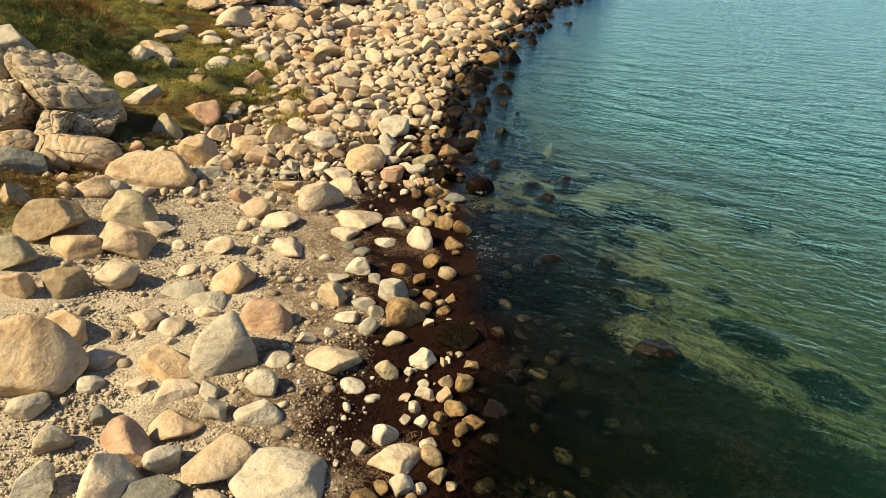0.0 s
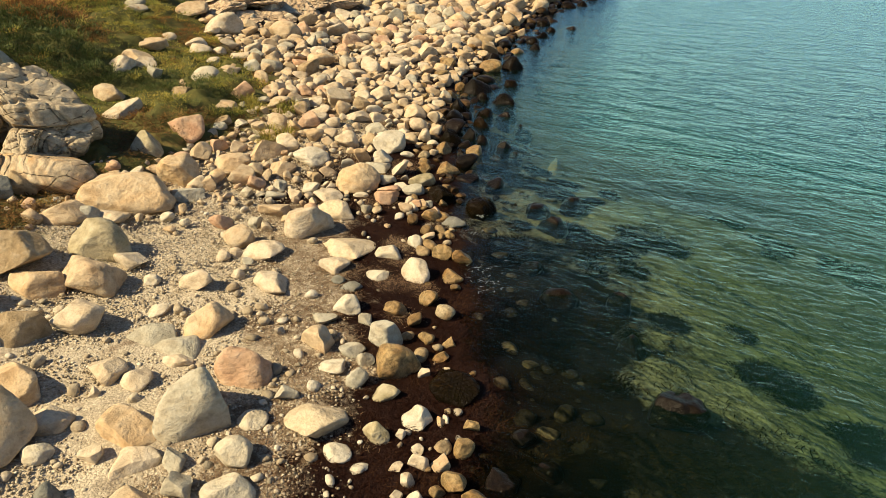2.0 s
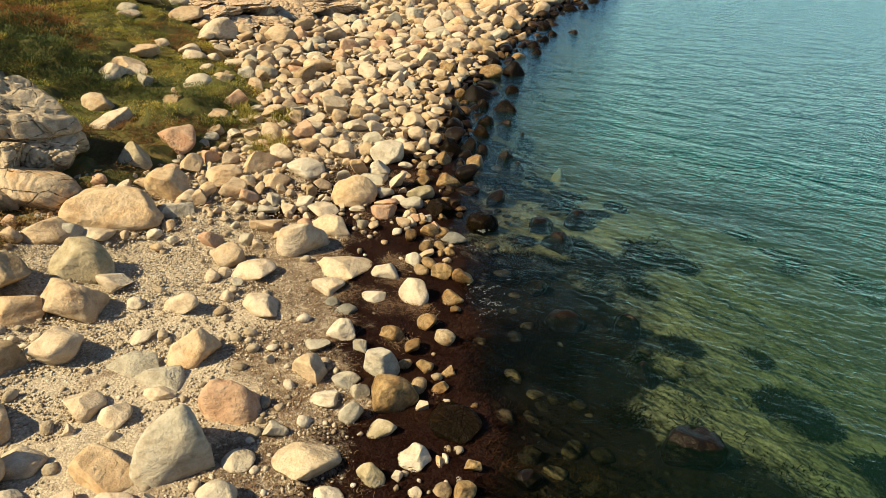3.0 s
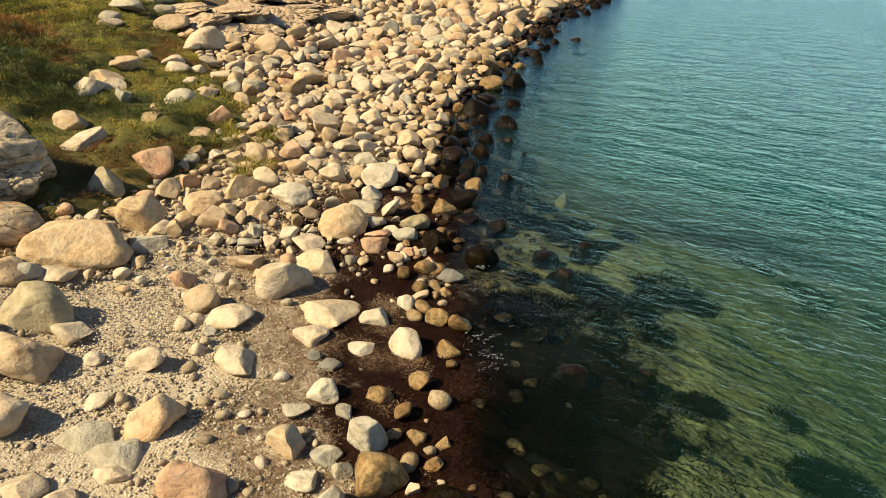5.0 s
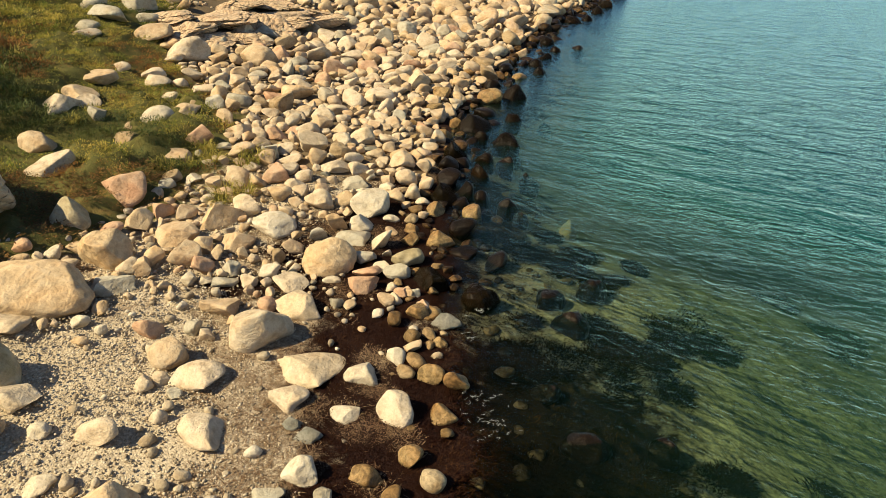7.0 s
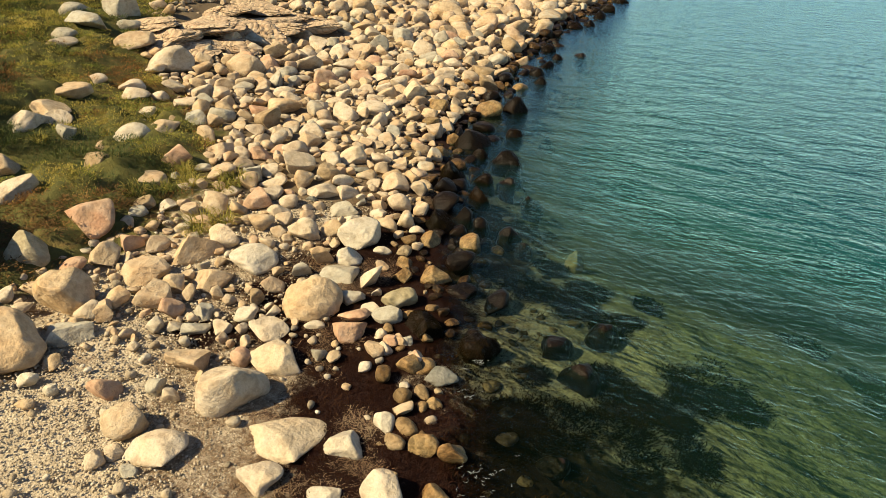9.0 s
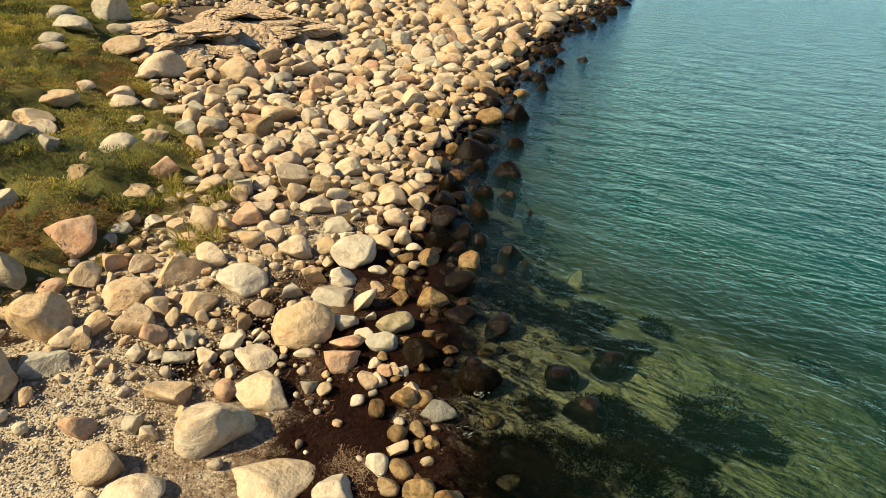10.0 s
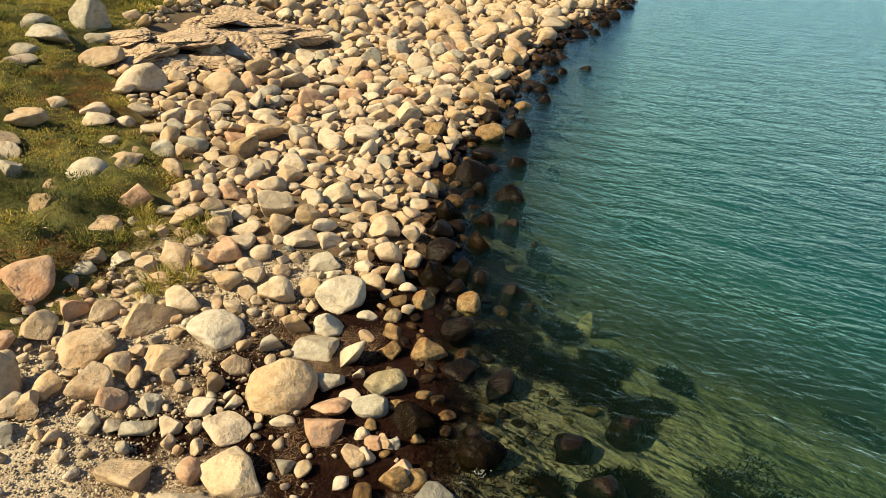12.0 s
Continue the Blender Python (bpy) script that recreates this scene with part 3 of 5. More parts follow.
def boulder(x, y, w, d, h, kind, square=None, turn=None, taper=None):
    """A single stone: its place, width, depth and height, and what it is made of."""
    mat, label = ROCK[kind]
    rock_rng = np.random.RandomState((int(x * 100) * 7919 + int(y * 100) * 104729) % 2147483647)
    level = 5 if (w > 1.0 and y < 18) or kind in "xz" else 4 if y < 25 or w > 1.2 else 3
    own = square is not None
    if not own:
        square = 0.0 if kind in "wkdnxzq" else rock_rng.uniform(0.0, 0.42)
    cuts, soft = (5, 0.45) if own else (8, 0.3) if kind in "wkd" else (9, 0.06)
    v = rock_shape(rock_rng, level, cuts, soft, 0.09 if kind == "d" else 0.06 if kind == "n" else 0.045, 13 if kind in "xz" else 0, None, square)
    if kind == "z":
        w, d, h = w * 1.4, d * 1.6, h * 0.8
    if h > 0.75 * w and kind in "dn":
        fat = np.interp(v[:, 2], (-0.5, 0.0, 0.3, 0.5), (1.2, 1.12, 1.0, 0.82))
        v *= np.stack([fat, fat, 1 + 0 * fat], 1)
    elif kind != "d":
        v *= 1.0 - (0.26 * rock_rng.rand() if taper is None else taper) * np.stack([v[:, 2], v[:, 2], 0 * v[:, 2]], 1) * 2 * (v[:, 2:3] > -0.3)
    if kind not in "xzq":
        w, d, h = w * 0.97, d * 0.97, h * 1.06
    v *= np.array((w, d, h))
    turn = rock_rng.uniform(-0.5, 0.5) if turn is None else turn
    lean = rock_rng.uniform(-0.16, 0.16)
    m = pose(x, y, float(ground_z(x, y)) + float(hummock(x, y)) * 0.25 + (0.15 if kind in "xzq" else 0.21) * h, 0, math.degrees(lean), math.degrees(turn))
    PLACED.append((x, y, w, d))
    me = mesh_from("stone", v, BALLS[level][1], mat, True, 0.85)
    if kind in "xqz":
        under(new("rock_slab", me), ledge if kind == "z" else outcrop, m)
        return
    big = w > 0.45
    ob = new("boulder" if big else "stone", me)
    ob.matrix_world = m
    if kind == "d" and w > 0.5 and m.translation.z + 0.4 * h > 0.12:
        strands = new("weed_cover", mesh_from("weed_cover", *weed_cover(rock_rng, v, 420), kelp_mat, False))
        tagged(strands, "dark strands of brown seaweed")
        strands.parent = ob
    tagged(ob, label, "boulder" if big else "stone", "boulders on the shore" if big else "loose stones on the shore")


boulder(-5.90, 6.56, 1.33, 1.13, 1.26, "y")
boulder(-6.12, 7.81, 1.01, 0.86, 0.52, "y")
boulder(-5.28, 7.23, 0.65, 0.55, 0.28, "p")
boulder(-6.05, 9.55, 1.02, 0.87, 0.58, "p", 0.12, 0.0, 0.20)
boulder(-6.78, 9.00, 0.83, 0.71, 0.54, "b")
boulder(-7.38, 8.65, 0.60, 0.51, 0.57, "y")
boulder(-7.28, 10.49, 0.96, 0.82, 0.52, "y")
boulder(-6.49, 10.84, 1.11, 0.94, 0.74, "t", 0.35, 0.05, 0.10)
boulder(-6.16, 11.74, 0.68, 0.58, 0.34, "p")
boulder(-6.98, 12.13, 1.14, 0.97, 0.82, "o", 0.30, 0.4, 0.25)
boulder(-8.07, 11.01, 1.48, 1.26, 0.93, "b")
boulder(-8.20, 13.11, 1.00, 0.85, 0.54, "t")
boulder(-7.39, 13.42, 0.85, 0.72, 0.25, "p")
boulder(-7.45, 14.44, 2.15, 1.45, 0.80, "y", 0.30, 0.12, 0.14)
boulder(-6.90, 15.98, 1.10, 0.90, 0.85, "y", 0.35, 0.3, 0.10)
boulder(-6.31, 15.07, 0.80, 0.68, 0.30, "g")
boulder(-6.12, 15.77, 0.51, 0.43, 0.41, "t")
boulder(-4.67, 11.15, 0.65, 0.55, 0.44, "p")
boulder(-5.50, 11.14, 0.35, 0.30, 0.20, "w")
boulder(-3.96, 9.83, 0.80, 0.68, 0.63, "y", 0.30, 0.3, 0.40)
boulder(-5.00, 10.21, 0.47, 0.40, 0.14, "w")
boulder(-4.77, 9.39, 0.87, 0.70, 0.26, "g")
boulder(-4.16, 9.18, 0.80, 0.62, 0.24, "g")
boulder(-4.15, 8.87, 0.57, 0.40, 0.17, "p")
boulder(-3.01, 8.72, 0.92, 0.72, 0.66, "r", 0.25, -0.1, 0.45)
boulder(-3.33, 7.64, 1.12, 0.95, 1.10, "g", 0.30, 0.15, 0.62)
boulder(-4.14, 7.26, 0.96, 0.82, 0.35, "y")
boulder(-5.04, 8.41, 0.66, 0.56, 0.30, "p")
boulder(-4.51, 8.28, 0.56, 0.48, 0.29, "p")
boulder(-4.97, 7.85, 0.18, 0.16, 0.18, "p")
boulder(-5.14, 6.63, 0.50, 0.43, 0.20, "w")
boulder(-4.41, 6.71, 0.36, 0.30, 0.24, "p")
boulder(-3.83, 6.68, 0.68, 0.54, 0.20, "p")
boulder(-5.63, 6.00, 0.57, 0.48, 0.38, "w")
boulder(-3.32, 6.68, 0.38, 0.32, 0.30, "g")
boulder(-3.05, 6.24, 0.40, 0.34, 0.38, "g")
boulder(-4.56, 5.95, 0.36, 0.31, 0.34, "k")
boulder(-4.95, 5.39, 0.52, 0.44, 0.47, "g")
boulder(-3.95, 5.41, 0.70, 0.59, 0.57, "r")
boulder(-3.57, 5.91, 0.77, 0.64, 0.23, "t")
boulder(-2.45, 6.24, 0.69, 0.58, 0.32, "w")
boulder(-3.43, 5.24, 0.53, 0.45, 0.38, "g")
boulder(-3.94, 4.77, 0.78, 0.67, 0.74, "p")
boulder(-2.69, 5.25, 1.00, 0.85, 0.36, "t")
boulder(-3.36, 4.69, 0.88, 0.54, 0.26, "k")
boulder(-1.86, 5.11, 1.29, 0.98, 0.39, "w")
boulder(-4.77, 4.63, 0.59, 0.50, 0.54, "g")
boulder(-2.61, 4.74, 0.50, 0.26, 0.15, "p")
boulder(-2.56, 6.88, 0.55, 0.47, 0.46, "w")
boulder(-2.54, 7.59, 0.47, 0.40, 0.24, "w")
boulder(-1.60, 7.63, 0.94, 0.80, 0.31, "c")
boulder(-2.22, 8.22, 0.39, 0.33, 0.24, "g")
boulder(-1.24, 7.11, 0.45, 0.38, 0.13, "w")
boulder(-0.75, 7.49, 0.38, 0.32, 0.30, "o")
boulder(-0.90, 6.87, 0.24, 0.20, 0.07, "w")
boulder(-0.24, 7.91, 0.47, 0.40, 0.26, "w")
boulder(0.15, 7.85, 0.17, 0.14, 0.16, "y")
boulder(0.48, 7.37, 0.30, 0.26, 0.27, "n")
boulder(0.38, 6.70, 0.36, 0.30, 0.34, "n")
boulder(0.17, 7.05, 0.26, 0.22, 0.25, "t")
boulder(-0.12, 7.05, 0.30, 0.25, 0.27, "p")
boulder(-0.24, 6.69, 0.21, 0.17, 0.19, "p")
boulder(-0.35, 6.41, 0.18, 0.16, 0.18, "p")
boulder(-0.59, 6.05, 0.38, 0.32, 0.33, "w")
boulder(-0.41, 5.65, 0.72, 0.59, 0.22, "c")
boulder(-0.28, 5.15, 0.34, 0.29, 0.33, "w")
boulder(-0.03, 5.17, 0.18, 0.16, 0.17, "p")
boulder(-0.00, 6.01, 0.24, 0.21, 0.11, "p")
boulder(-0.56, 12.08, 0.61, 0.52, 0.54, "p")
boulder(-0.28, 11.17, 0.38, 0.32, 0.36, "n")
boulder(0.14, 12.14, 0.46, 0.39, 0.29, "n")
boulder(-1.74, 10.75, 0.52, 0.44, 0.37, "w")
boulder(-1.81, 11.49, 0.45, 0.38, 0.18, "k")
boulder(-0.85, 10.76, 0.47, 0.40, 0.28, "n")
boulder(-1.33, 10.38, 0.25, 0.22, 0.24, "g")
boulder(-2.04, 9.58, 0.57, 0.49, 0.46, "t")
boulder(-2.03, 10.31, 0.44, 0.38, 0.14, "g")
boulder(-0.92, 9.80, 0.61, 0.52, 0.53, "g")
boulder(-0.60, 9.07, 0.66, 0.56, 0.56, "n")
boulder(-1.67, 8.97, 0.51, 0.43, 0.15, "w")
boulder(-1.16, 9.19, 0.29, 0.24, 0.25, "g")
boulder(-1.20, 8.65, 0.39, 0.33, 0.37, "g")
boulder(-1.43, 9.45, 0.44, 0.37, 0.18, "g")
boulder(-0.75, 8.42, 0.45, 0.38, 0.20, "o")
boulder(0.30, 8.60, 0.82, 0.70, 0.35, "d")
boulder(-2.74, 9.80, 0.20, 0.17, 0.19, "p")
boulder(-1.37, 12.01, 0.49, 0.42, 0.15, "w")
boulder(-0.15, 7.32, 0.20, 0.17, 0.09, "w")
boulder(0.16, 6.55, 0.20, 0.17, 0.19, "n")
boulder(0.10, 6.31, 0.20, 0.17, 0.19, "n")
boulder(-0.41, 6.95, 0.23, 0.18, 0.07, "p")
boulder(-0.11, 6.39, 0.22, 0.18, 0.21, "p")
boulder(0.60, 7.81, 0.24, 0.20, 0.23, "n")
boulder(-0.18, 8.94, 0.20, 0.17, 0.16, "p")
boulder(-0.23, 9.93, 0.32, 0.27, 0.22, "n")
boulder(0.05, 9.47, 0.29, 0.25, 0.19, "n")
boulder(0.64, 6.49, 0.29, 0.24, 0.26, "n")
boulder(-0.91, 5.76, 0.24, 0.21, 0.21, "g")
boulder(0.21, 7.93, 0.15, 0.13, 0.13, "w")
boulder(-0.41, 7.54, 0.15, 0.12, 0.14, "p")
boulder(-3.13, 13.84, 1.10, 0.92, 0.86, "p", 0.30, 0.2, 0.25)
boulder(-2.21, 13.12, 1.13, 0.96, 0.34, "c")
boulder(-1.23, 13.01, 0.64, 0.54, 0.29, "w")
boulder(-2.26, 12.23, 0.68, 0.58, 0.25, "p")
boulder(-0.08, 13.09, 0.44, 0.38, 0.42, "n")
boulder(0.28, 13.00, 0.42, 0.36, 0.40, "n")
boulder(-0.74, 13.49, 0.34, 0.29, 0.33, "w")
boulder(-0.51, 13.82, 0.40, 0.34, 0.17, "t")
boulder(-0.01, 14.04, 0.25, 0.21, 0.23, "n")
boulder(-2.07, 11.68, 0.30, 0.25, 0.17, "k")
boulder(-3.08, 15.68, 0.78, 0.66, 0.23, "p")
boulder(-2.71, 14.85, 0.97, 0.82, 0.39, "c")
boulder(-4.45, 13.04, 0.75, 0.64, 0.50, "t")
boulder(-3.79, 12.56, 0.92, 0.79, 0.35, "p")
boulder(-3.29, 11.37, 0.87, 0.74, 0.29, "p")
boulder(-4.15, 14.64, 0.77, 0.66, 0.36, "t")
boulder(-5.38, 16.37, 0.75, 0.64, 0.47, "t")
boulder(-5.34, 18.18, 1.01, 0.86, 0.63, "y")
boulder(-4.84, 18.74, 0.76, 0.65, 0.61, "p")
boulder(-4.08, 18.08, 1.10, 0.93, 0.43, "w")
boulder(-4.65, 17.22, 0.92, 0.79, 0.41, "t")
boulder(-5.94, 17.26, 1.03, 0.88, 0.40, "t")
boulder(-6.91, 17.60, 0.67, 0.57, 0.55, "t")
boulder(-6.65, 18.22, 0.53, 0.45, 0.41, "r")
boulder(-7.65, 18.60, 1.07, 0.91, 0.75, "r")
boulder(-8.15, 17.09, 0.87, 0.74, 0.83, "o")
boulder(-9.83, 19.43, 1.26, 1.08, 0.50, "p")
boulder(-10.58, 20.38, 1.05, 0.89, 0.49, "t")
boulder(-6.31, 15.72, 0.52, 0.44, 0.38, "p")
boulder(-4.33, 13.89, 0.34, 0.29, 0.29, "g")
boulder(-4.04, 13.74, 0.31, 0.26, 0.27, "p")
boulder(-4.38, 16.08, 0.38, 0.33, 0.30, "g")
boulder(-4.56, 12.35, 0.37, 0.32, 0.25, "p")
boulder(-4.35, 12.50, 0.31, 0.27, 0.18, "p")
boulder(-4.02, 11.62, 0.27, 0.23, 0.24, "p")
boulder(-3.89, 15.66, 0.37, 0.32, 0.23, "p")
boulder(-4.36, 15.61, 0.50, 0.42, 0.18, "g")
boulder(-4.02, 12.21, 0.26, 0.22, 0.16, "g")
boulder(-6.28, 13.78, 0.35, 0.30, 0.22, "w")
boulder(-5.84, 13.63, 0.25, 0.22, 0.21, "w")
boulder(-6.36, 15.36, 0.33, 0.28, 0.28, "t")
boulder(-3.59, 16.12, 0.50, 0.43, 0.23, "w")
boulder(-1.14, 15.34, 0.47, 0.40, 0.24, "t")
boulder(-0.70, 15.70, 0.31, 0.26, 0.20, "t")
boulder(-0.94, 15.36, 0.28, 0.24, 0.27, "p")
boulder(-1.71, 15.78, 0.67, 0.57, 0.39, "r")
boulder(-2.49, 16.64, 1.17, 1.00, 0.72, "y", 0.05, 0.1, 0.30)
boulder(-0.86, 16.97, 0.72, 0.61, 0.42, "o")
boulder(-1.54, 17.63, 0.61, 0.52, 0.47, "p")
boulder(-2.22, 17.89, 0.82, 0.70, 0.25, "g")
boulder(-1.04, 16.40, 0.60, 0.51, 0.26, "g")
boulder(-0.34, 16.10, 0.78, 0.66, 0.43, "d")
boulder(-1.80, 16.96, 0.52, 0.44, 0.27, "g")
boulder(-0.48, 14.94, 0.39, 0.33, 0.31, "n")
boulder(0.07, 14.78, 0.59, 0.50, 0.18, "k")
boulder(0.32, 17.58, 0.69, 0.59, 0.25, "d")
boulder(-10.75, 23.32, 0.74, 0.63, 0.36, "p")
boulder(-13.38, 28.64, 1.07, 0.91, 0.38, "p")
boulder(-1.08, 47.47, 2.15, 1.82, 1.29, "y")
boulder(-3.23, 19.25, 0.69, 0.59, 0.55, "c")
boulder(-1.99, 19.26, 1.01, 0.85, 0.70, "w")
boulder(-2.66, 18.37, 0.52, 0.45, 0.50, "y")
boulder(-2.12, 18.46, 0.56, 0.48, 0.45, "w")
boulder(-2.98, 17.80, 0.47, 0.40, 0.35, "g")
boulder(-1.64, 16.33, 0.65, 0.56, 0.24, "r")
boulder(-0.27, 15.81, 0.24, 0.21, 0.23, "n")
boulder(-0.43, 15.13, 0.41, 0.35, 0.27, "r")
boulder(-0.24, 15.01, 0.44, 0.38, 0.17, "n")
boulder(-1.43, 18.93, 0.41, 0.35, 0.17, "w")
boulder(-1.37, 18.33, 0.31, 0.26, 0.21, "t")
boulder(-0.64, 16.57, 0.31, 0.26, 0.18, "n")
boulder(-1.50, 15.84, 0.26, 0.22, 0.20, "t")
boulder(-1.07, 15.82, 0.26, 0.22, 0.20, "p")
boulder(-0.88, 15.66, 0.29, 0.25, 0.20, "r")
boulder(-0.58, 15.69, 0.21, 0.18, 0.20, "g")
boulder(-1.34, 17.20, 0.23, 0.20, 0.22, "p")
boulder(-1.39, 16.63, 0.37, 0.31, 0.18, "p")
boulder(-2.31, 15.99, 0.40, 0.24, 0.12, "w")
boulder(-2.05, 15.03, 0.30, 0.26, 0.29, "g")
boulder(2.99, 20.78, 0.40, 0.34, 0.20, "k")
boulder(2.10, 16.01, 0.64, 0.55, 0.46, "d")
boulder(3.03, 16.50, 0.60, 0.51, 0.57, "d")
boulder(2.40, 15.14, 0.80, 0.68, 0.53, "d")
boulder(2.28, 11.83, 0.81, 0.68, 0.47, "d")
boulder(3.41, 11.79, 0.46, 0.39, 0.53, "d")
boulder(3.83, 8.63, 0.85, 0.72, 0.65, "d")
boulder(1.35, 7.76, 0.40, 0.34, 0.21, "d")
boulder(1.66, 7.20, 0.44, 0.37, 0.27, "d")
boulder(1.01, 6.88, 0.58, 0.49, 0.22, "d")
boulder(3.41, 10.41, 0.49, 0.41, 0.53, "d")
boulder(1.78, 13.04, 0.52, 0.45, 0.35, "d")
boulder(-14.09, 19.95, 1.71, 1.45, 1.36, "g")
boulder(-13.18, 19.69, 0.67, 0.57, 0.45, "p")
boulder(-10.12, 13.63, 1.10, 0.93, 0.77, "k")
boulder(-9.34, 11.89, 0.72, 0.61, 0.63, "b")
boulder(-8.03, 9.64, 0.87, 0.74, 0.75, "o")
boulder(-9.57, 14.00, 0.63, 0.53, 0.60, "b")
boulder(-7.84, 13.29, 0.59, 0.50, 0.43, "g")
boulder(-11.21, 22.50, 1.10, 0.94, 0.51, "p")
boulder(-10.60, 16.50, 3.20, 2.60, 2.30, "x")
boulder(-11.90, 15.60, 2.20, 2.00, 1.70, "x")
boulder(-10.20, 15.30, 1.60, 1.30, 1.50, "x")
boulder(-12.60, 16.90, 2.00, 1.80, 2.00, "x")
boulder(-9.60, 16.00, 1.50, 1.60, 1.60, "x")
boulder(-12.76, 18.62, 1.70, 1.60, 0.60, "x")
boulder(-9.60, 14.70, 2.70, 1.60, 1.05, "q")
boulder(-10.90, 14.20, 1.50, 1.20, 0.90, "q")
boulder(-12.11, 19.17, 1.16, 0.99, 0.66, "k")
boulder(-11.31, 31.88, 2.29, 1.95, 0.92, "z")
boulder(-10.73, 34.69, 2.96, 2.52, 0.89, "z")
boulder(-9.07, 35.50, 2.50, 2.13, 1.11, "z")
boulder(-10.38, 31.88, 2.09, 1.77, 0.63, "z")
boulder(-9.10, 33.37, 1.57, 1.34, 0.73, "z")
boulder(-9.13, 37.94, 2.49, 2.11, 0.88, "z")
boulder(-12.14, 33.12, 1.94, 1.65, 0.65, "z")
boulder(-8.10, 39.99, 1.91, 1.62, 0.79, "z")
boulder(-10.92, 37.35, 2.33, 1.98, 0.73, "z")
boulder(0.17, 9.88, 0.23, 0.19, 0.21, "n")
boulder(-5.97, 19.76, 0.63, 0.54, 0.30, "t")
boulder(-5.47, 20.11, 0.71, 0.60, 0.57, "t")
boulder(-4.04, 20.17, 0.56, 0.48, 0.26, "p")
boulder(-6.02, 20.41, 0.24, 0.20, 0.19, "b")
boulder(-4.59, 20.42, 0.72, 0.61, 0.58, "r")
boulder(-3.44, 20.50, 0.27, 0.23, 0.22, "p")
boulder(-1.78, 20.61, 0.48, 0.41, 0.22, "p")
boulder(-3.90, 20.62, 0.55, 0.46, 0.33, "p")
boulder(-2.60, 20.62, 0.73, 0.62, 0.29, "g")
boulder(-3.17, 20.62, 0.27, 0.23, 0.22, "t")
boulder(-5.37, 20.93, 0.52, 0.45, 0.27, "p")
boulder(-3.43, 20.96, 0.28, 0.24, 0.15, "k")
boulder(-6.13, 21.01, 0.34, 0.29, 0.27, "y")
boulder(-4.47, 21.02, 0.68, 0.58, 0.27, "p")
boulder(-1.81, 21.05, 0.37, 0.32, 0.30, "t")
boulder(-2.22, 21.06, 0.25, 0.21, 0.20, "g")
boulder(-3.98, 21.17, 0.34, 0.29, 0.17, "r")
boulder(-1.30, 21.21, 0.66, 0.56, 0.52, "p")
boulder(-3.71, 21.22, 0.25, 0.21, 0.20, "p")
boulder(-3.20, 21.32, 0.82, 0.70, 0.33, "p")
boulder(-2.02, 21.42, 0.22, 0.19, 0.18, "p")
boulder(-2.63, 21.43, 0.60, 0.51, 0.34, "p")
boulder(-4.44, 21.55, 0.64, 0.54, 0.33, "p")
boulder(-1.78, 21.71, 0.35, 0.30, 0.17, "p")
boulder(-5.10, 21.84, 0.55, 0.47, 0.44, "g")
boulder(-2.32, 21.85, 0.26, 0.22, 0.17, "p")
boulder(-5.88, 22.12, 0.26, 0.22, 0.21, "y")
boulder(-1.51, 22.18, 0.73, 0.62, 0.58, "t")
boulder(-4.72, 22.19, 0.60, 0.51, 0.33, "p")
boulder(-2.05, 22.26, 0.40, 0.34, 0.22, "p")
boulder(-3.25, 22.30, 0.63, 0.54, 0.50, "b")
boulder(-4.04, 22.39, 0.90, 0.77, 0.72, "c")
boulder(-5.70, 22.95, 0.52, 0.44, 0.42, "p")
boulder(-4.74, 22.97, 0.34, 0.29, 0.27, "t")
boulder(-2.50, 22.98, 0.55, 0.47, 0.22, "k")
boulder(-5.23, 23.00, 0.59, 0.50, 0.47, "r")
boulder(-6.35, 23.05, 0.80, 0.68, 0.39, "t")
boulder(-3.51, 23.48, 0.42, 0.36, 0.24, "t")
boulder(-5.59, 23.59, 0.43, 0.36, 0.29, "p")
boulder(-4.86, 23.64, 0.50, 0.42, 0.27, "r")
boulder(-2.83, 23.64, 0.79, 0.67, 0.63, "c")
boulder(-4.41, 23.67, 0.79, 0.67, 0.52, "p")
boulder(-6.27, 23.70, 0.29, 0.24, 0.23, "p")
boulder(-1.58, 23.95, 0.51, 0.43, 0.27, "t")
boulder(-7.04, 23.96, 0.58, 0.49, 0.46, "t")
boulder(-5.89, 24.06, 0.29, 0.25, 0.23, "p")
boulder(-5.50, 24.20, 0.55, 0.47, 0.44, "p")
boulder(-3.60, 24.25, 0.63, 0.53, 0.34, "t")
boulder(-6.32, 24.35, 0.44, 0.38, 0.35, "p")
boulder(-4.22, 24.39, 0.67, 0.57, 0.54, "t")
boulder(-1.89, 24.41, 0.37, 0.32, 0.28, "p")
boulder(-1.39, 24.63, 0.30, 0.26, 0.24, "n")
boulder(-8.17, 24.67, 0.37, 0.32, 0.29, "b")
boulder(-5.04, 24.81, 0.76, 0.64, 0.43, "p")
boulder(-7.67, 24.97, 0.68, 0.58, 0.51, "g")
boulder(-3.68, 25.16, 0.54, 0.46, 0.35, "p")
boulder(-2.54, 25.21, 0.46, 0.39, 0.32, "p")
boulder(-2.11, 25.25, 0.54, 0.46, 0.25, "t")
boulder(-1.72, 25.49, 0.47, 0.40, 0.38, "t")
boulder(-4.57, 25.65, 0.39, 0.33, 0.31, "g")
boulder(-7.14, 25.71, 0.79, 0.67, 0.51, "g")
boulder(-5.76, 25.81, 0.95, 0.81, 0.68, "b")
boulder(-2.57, 25.96, 0.56, 0.48, 0.31, "p")
boulder(-6.53, 25.97, 0.48, 0.41, 0.34, "b")
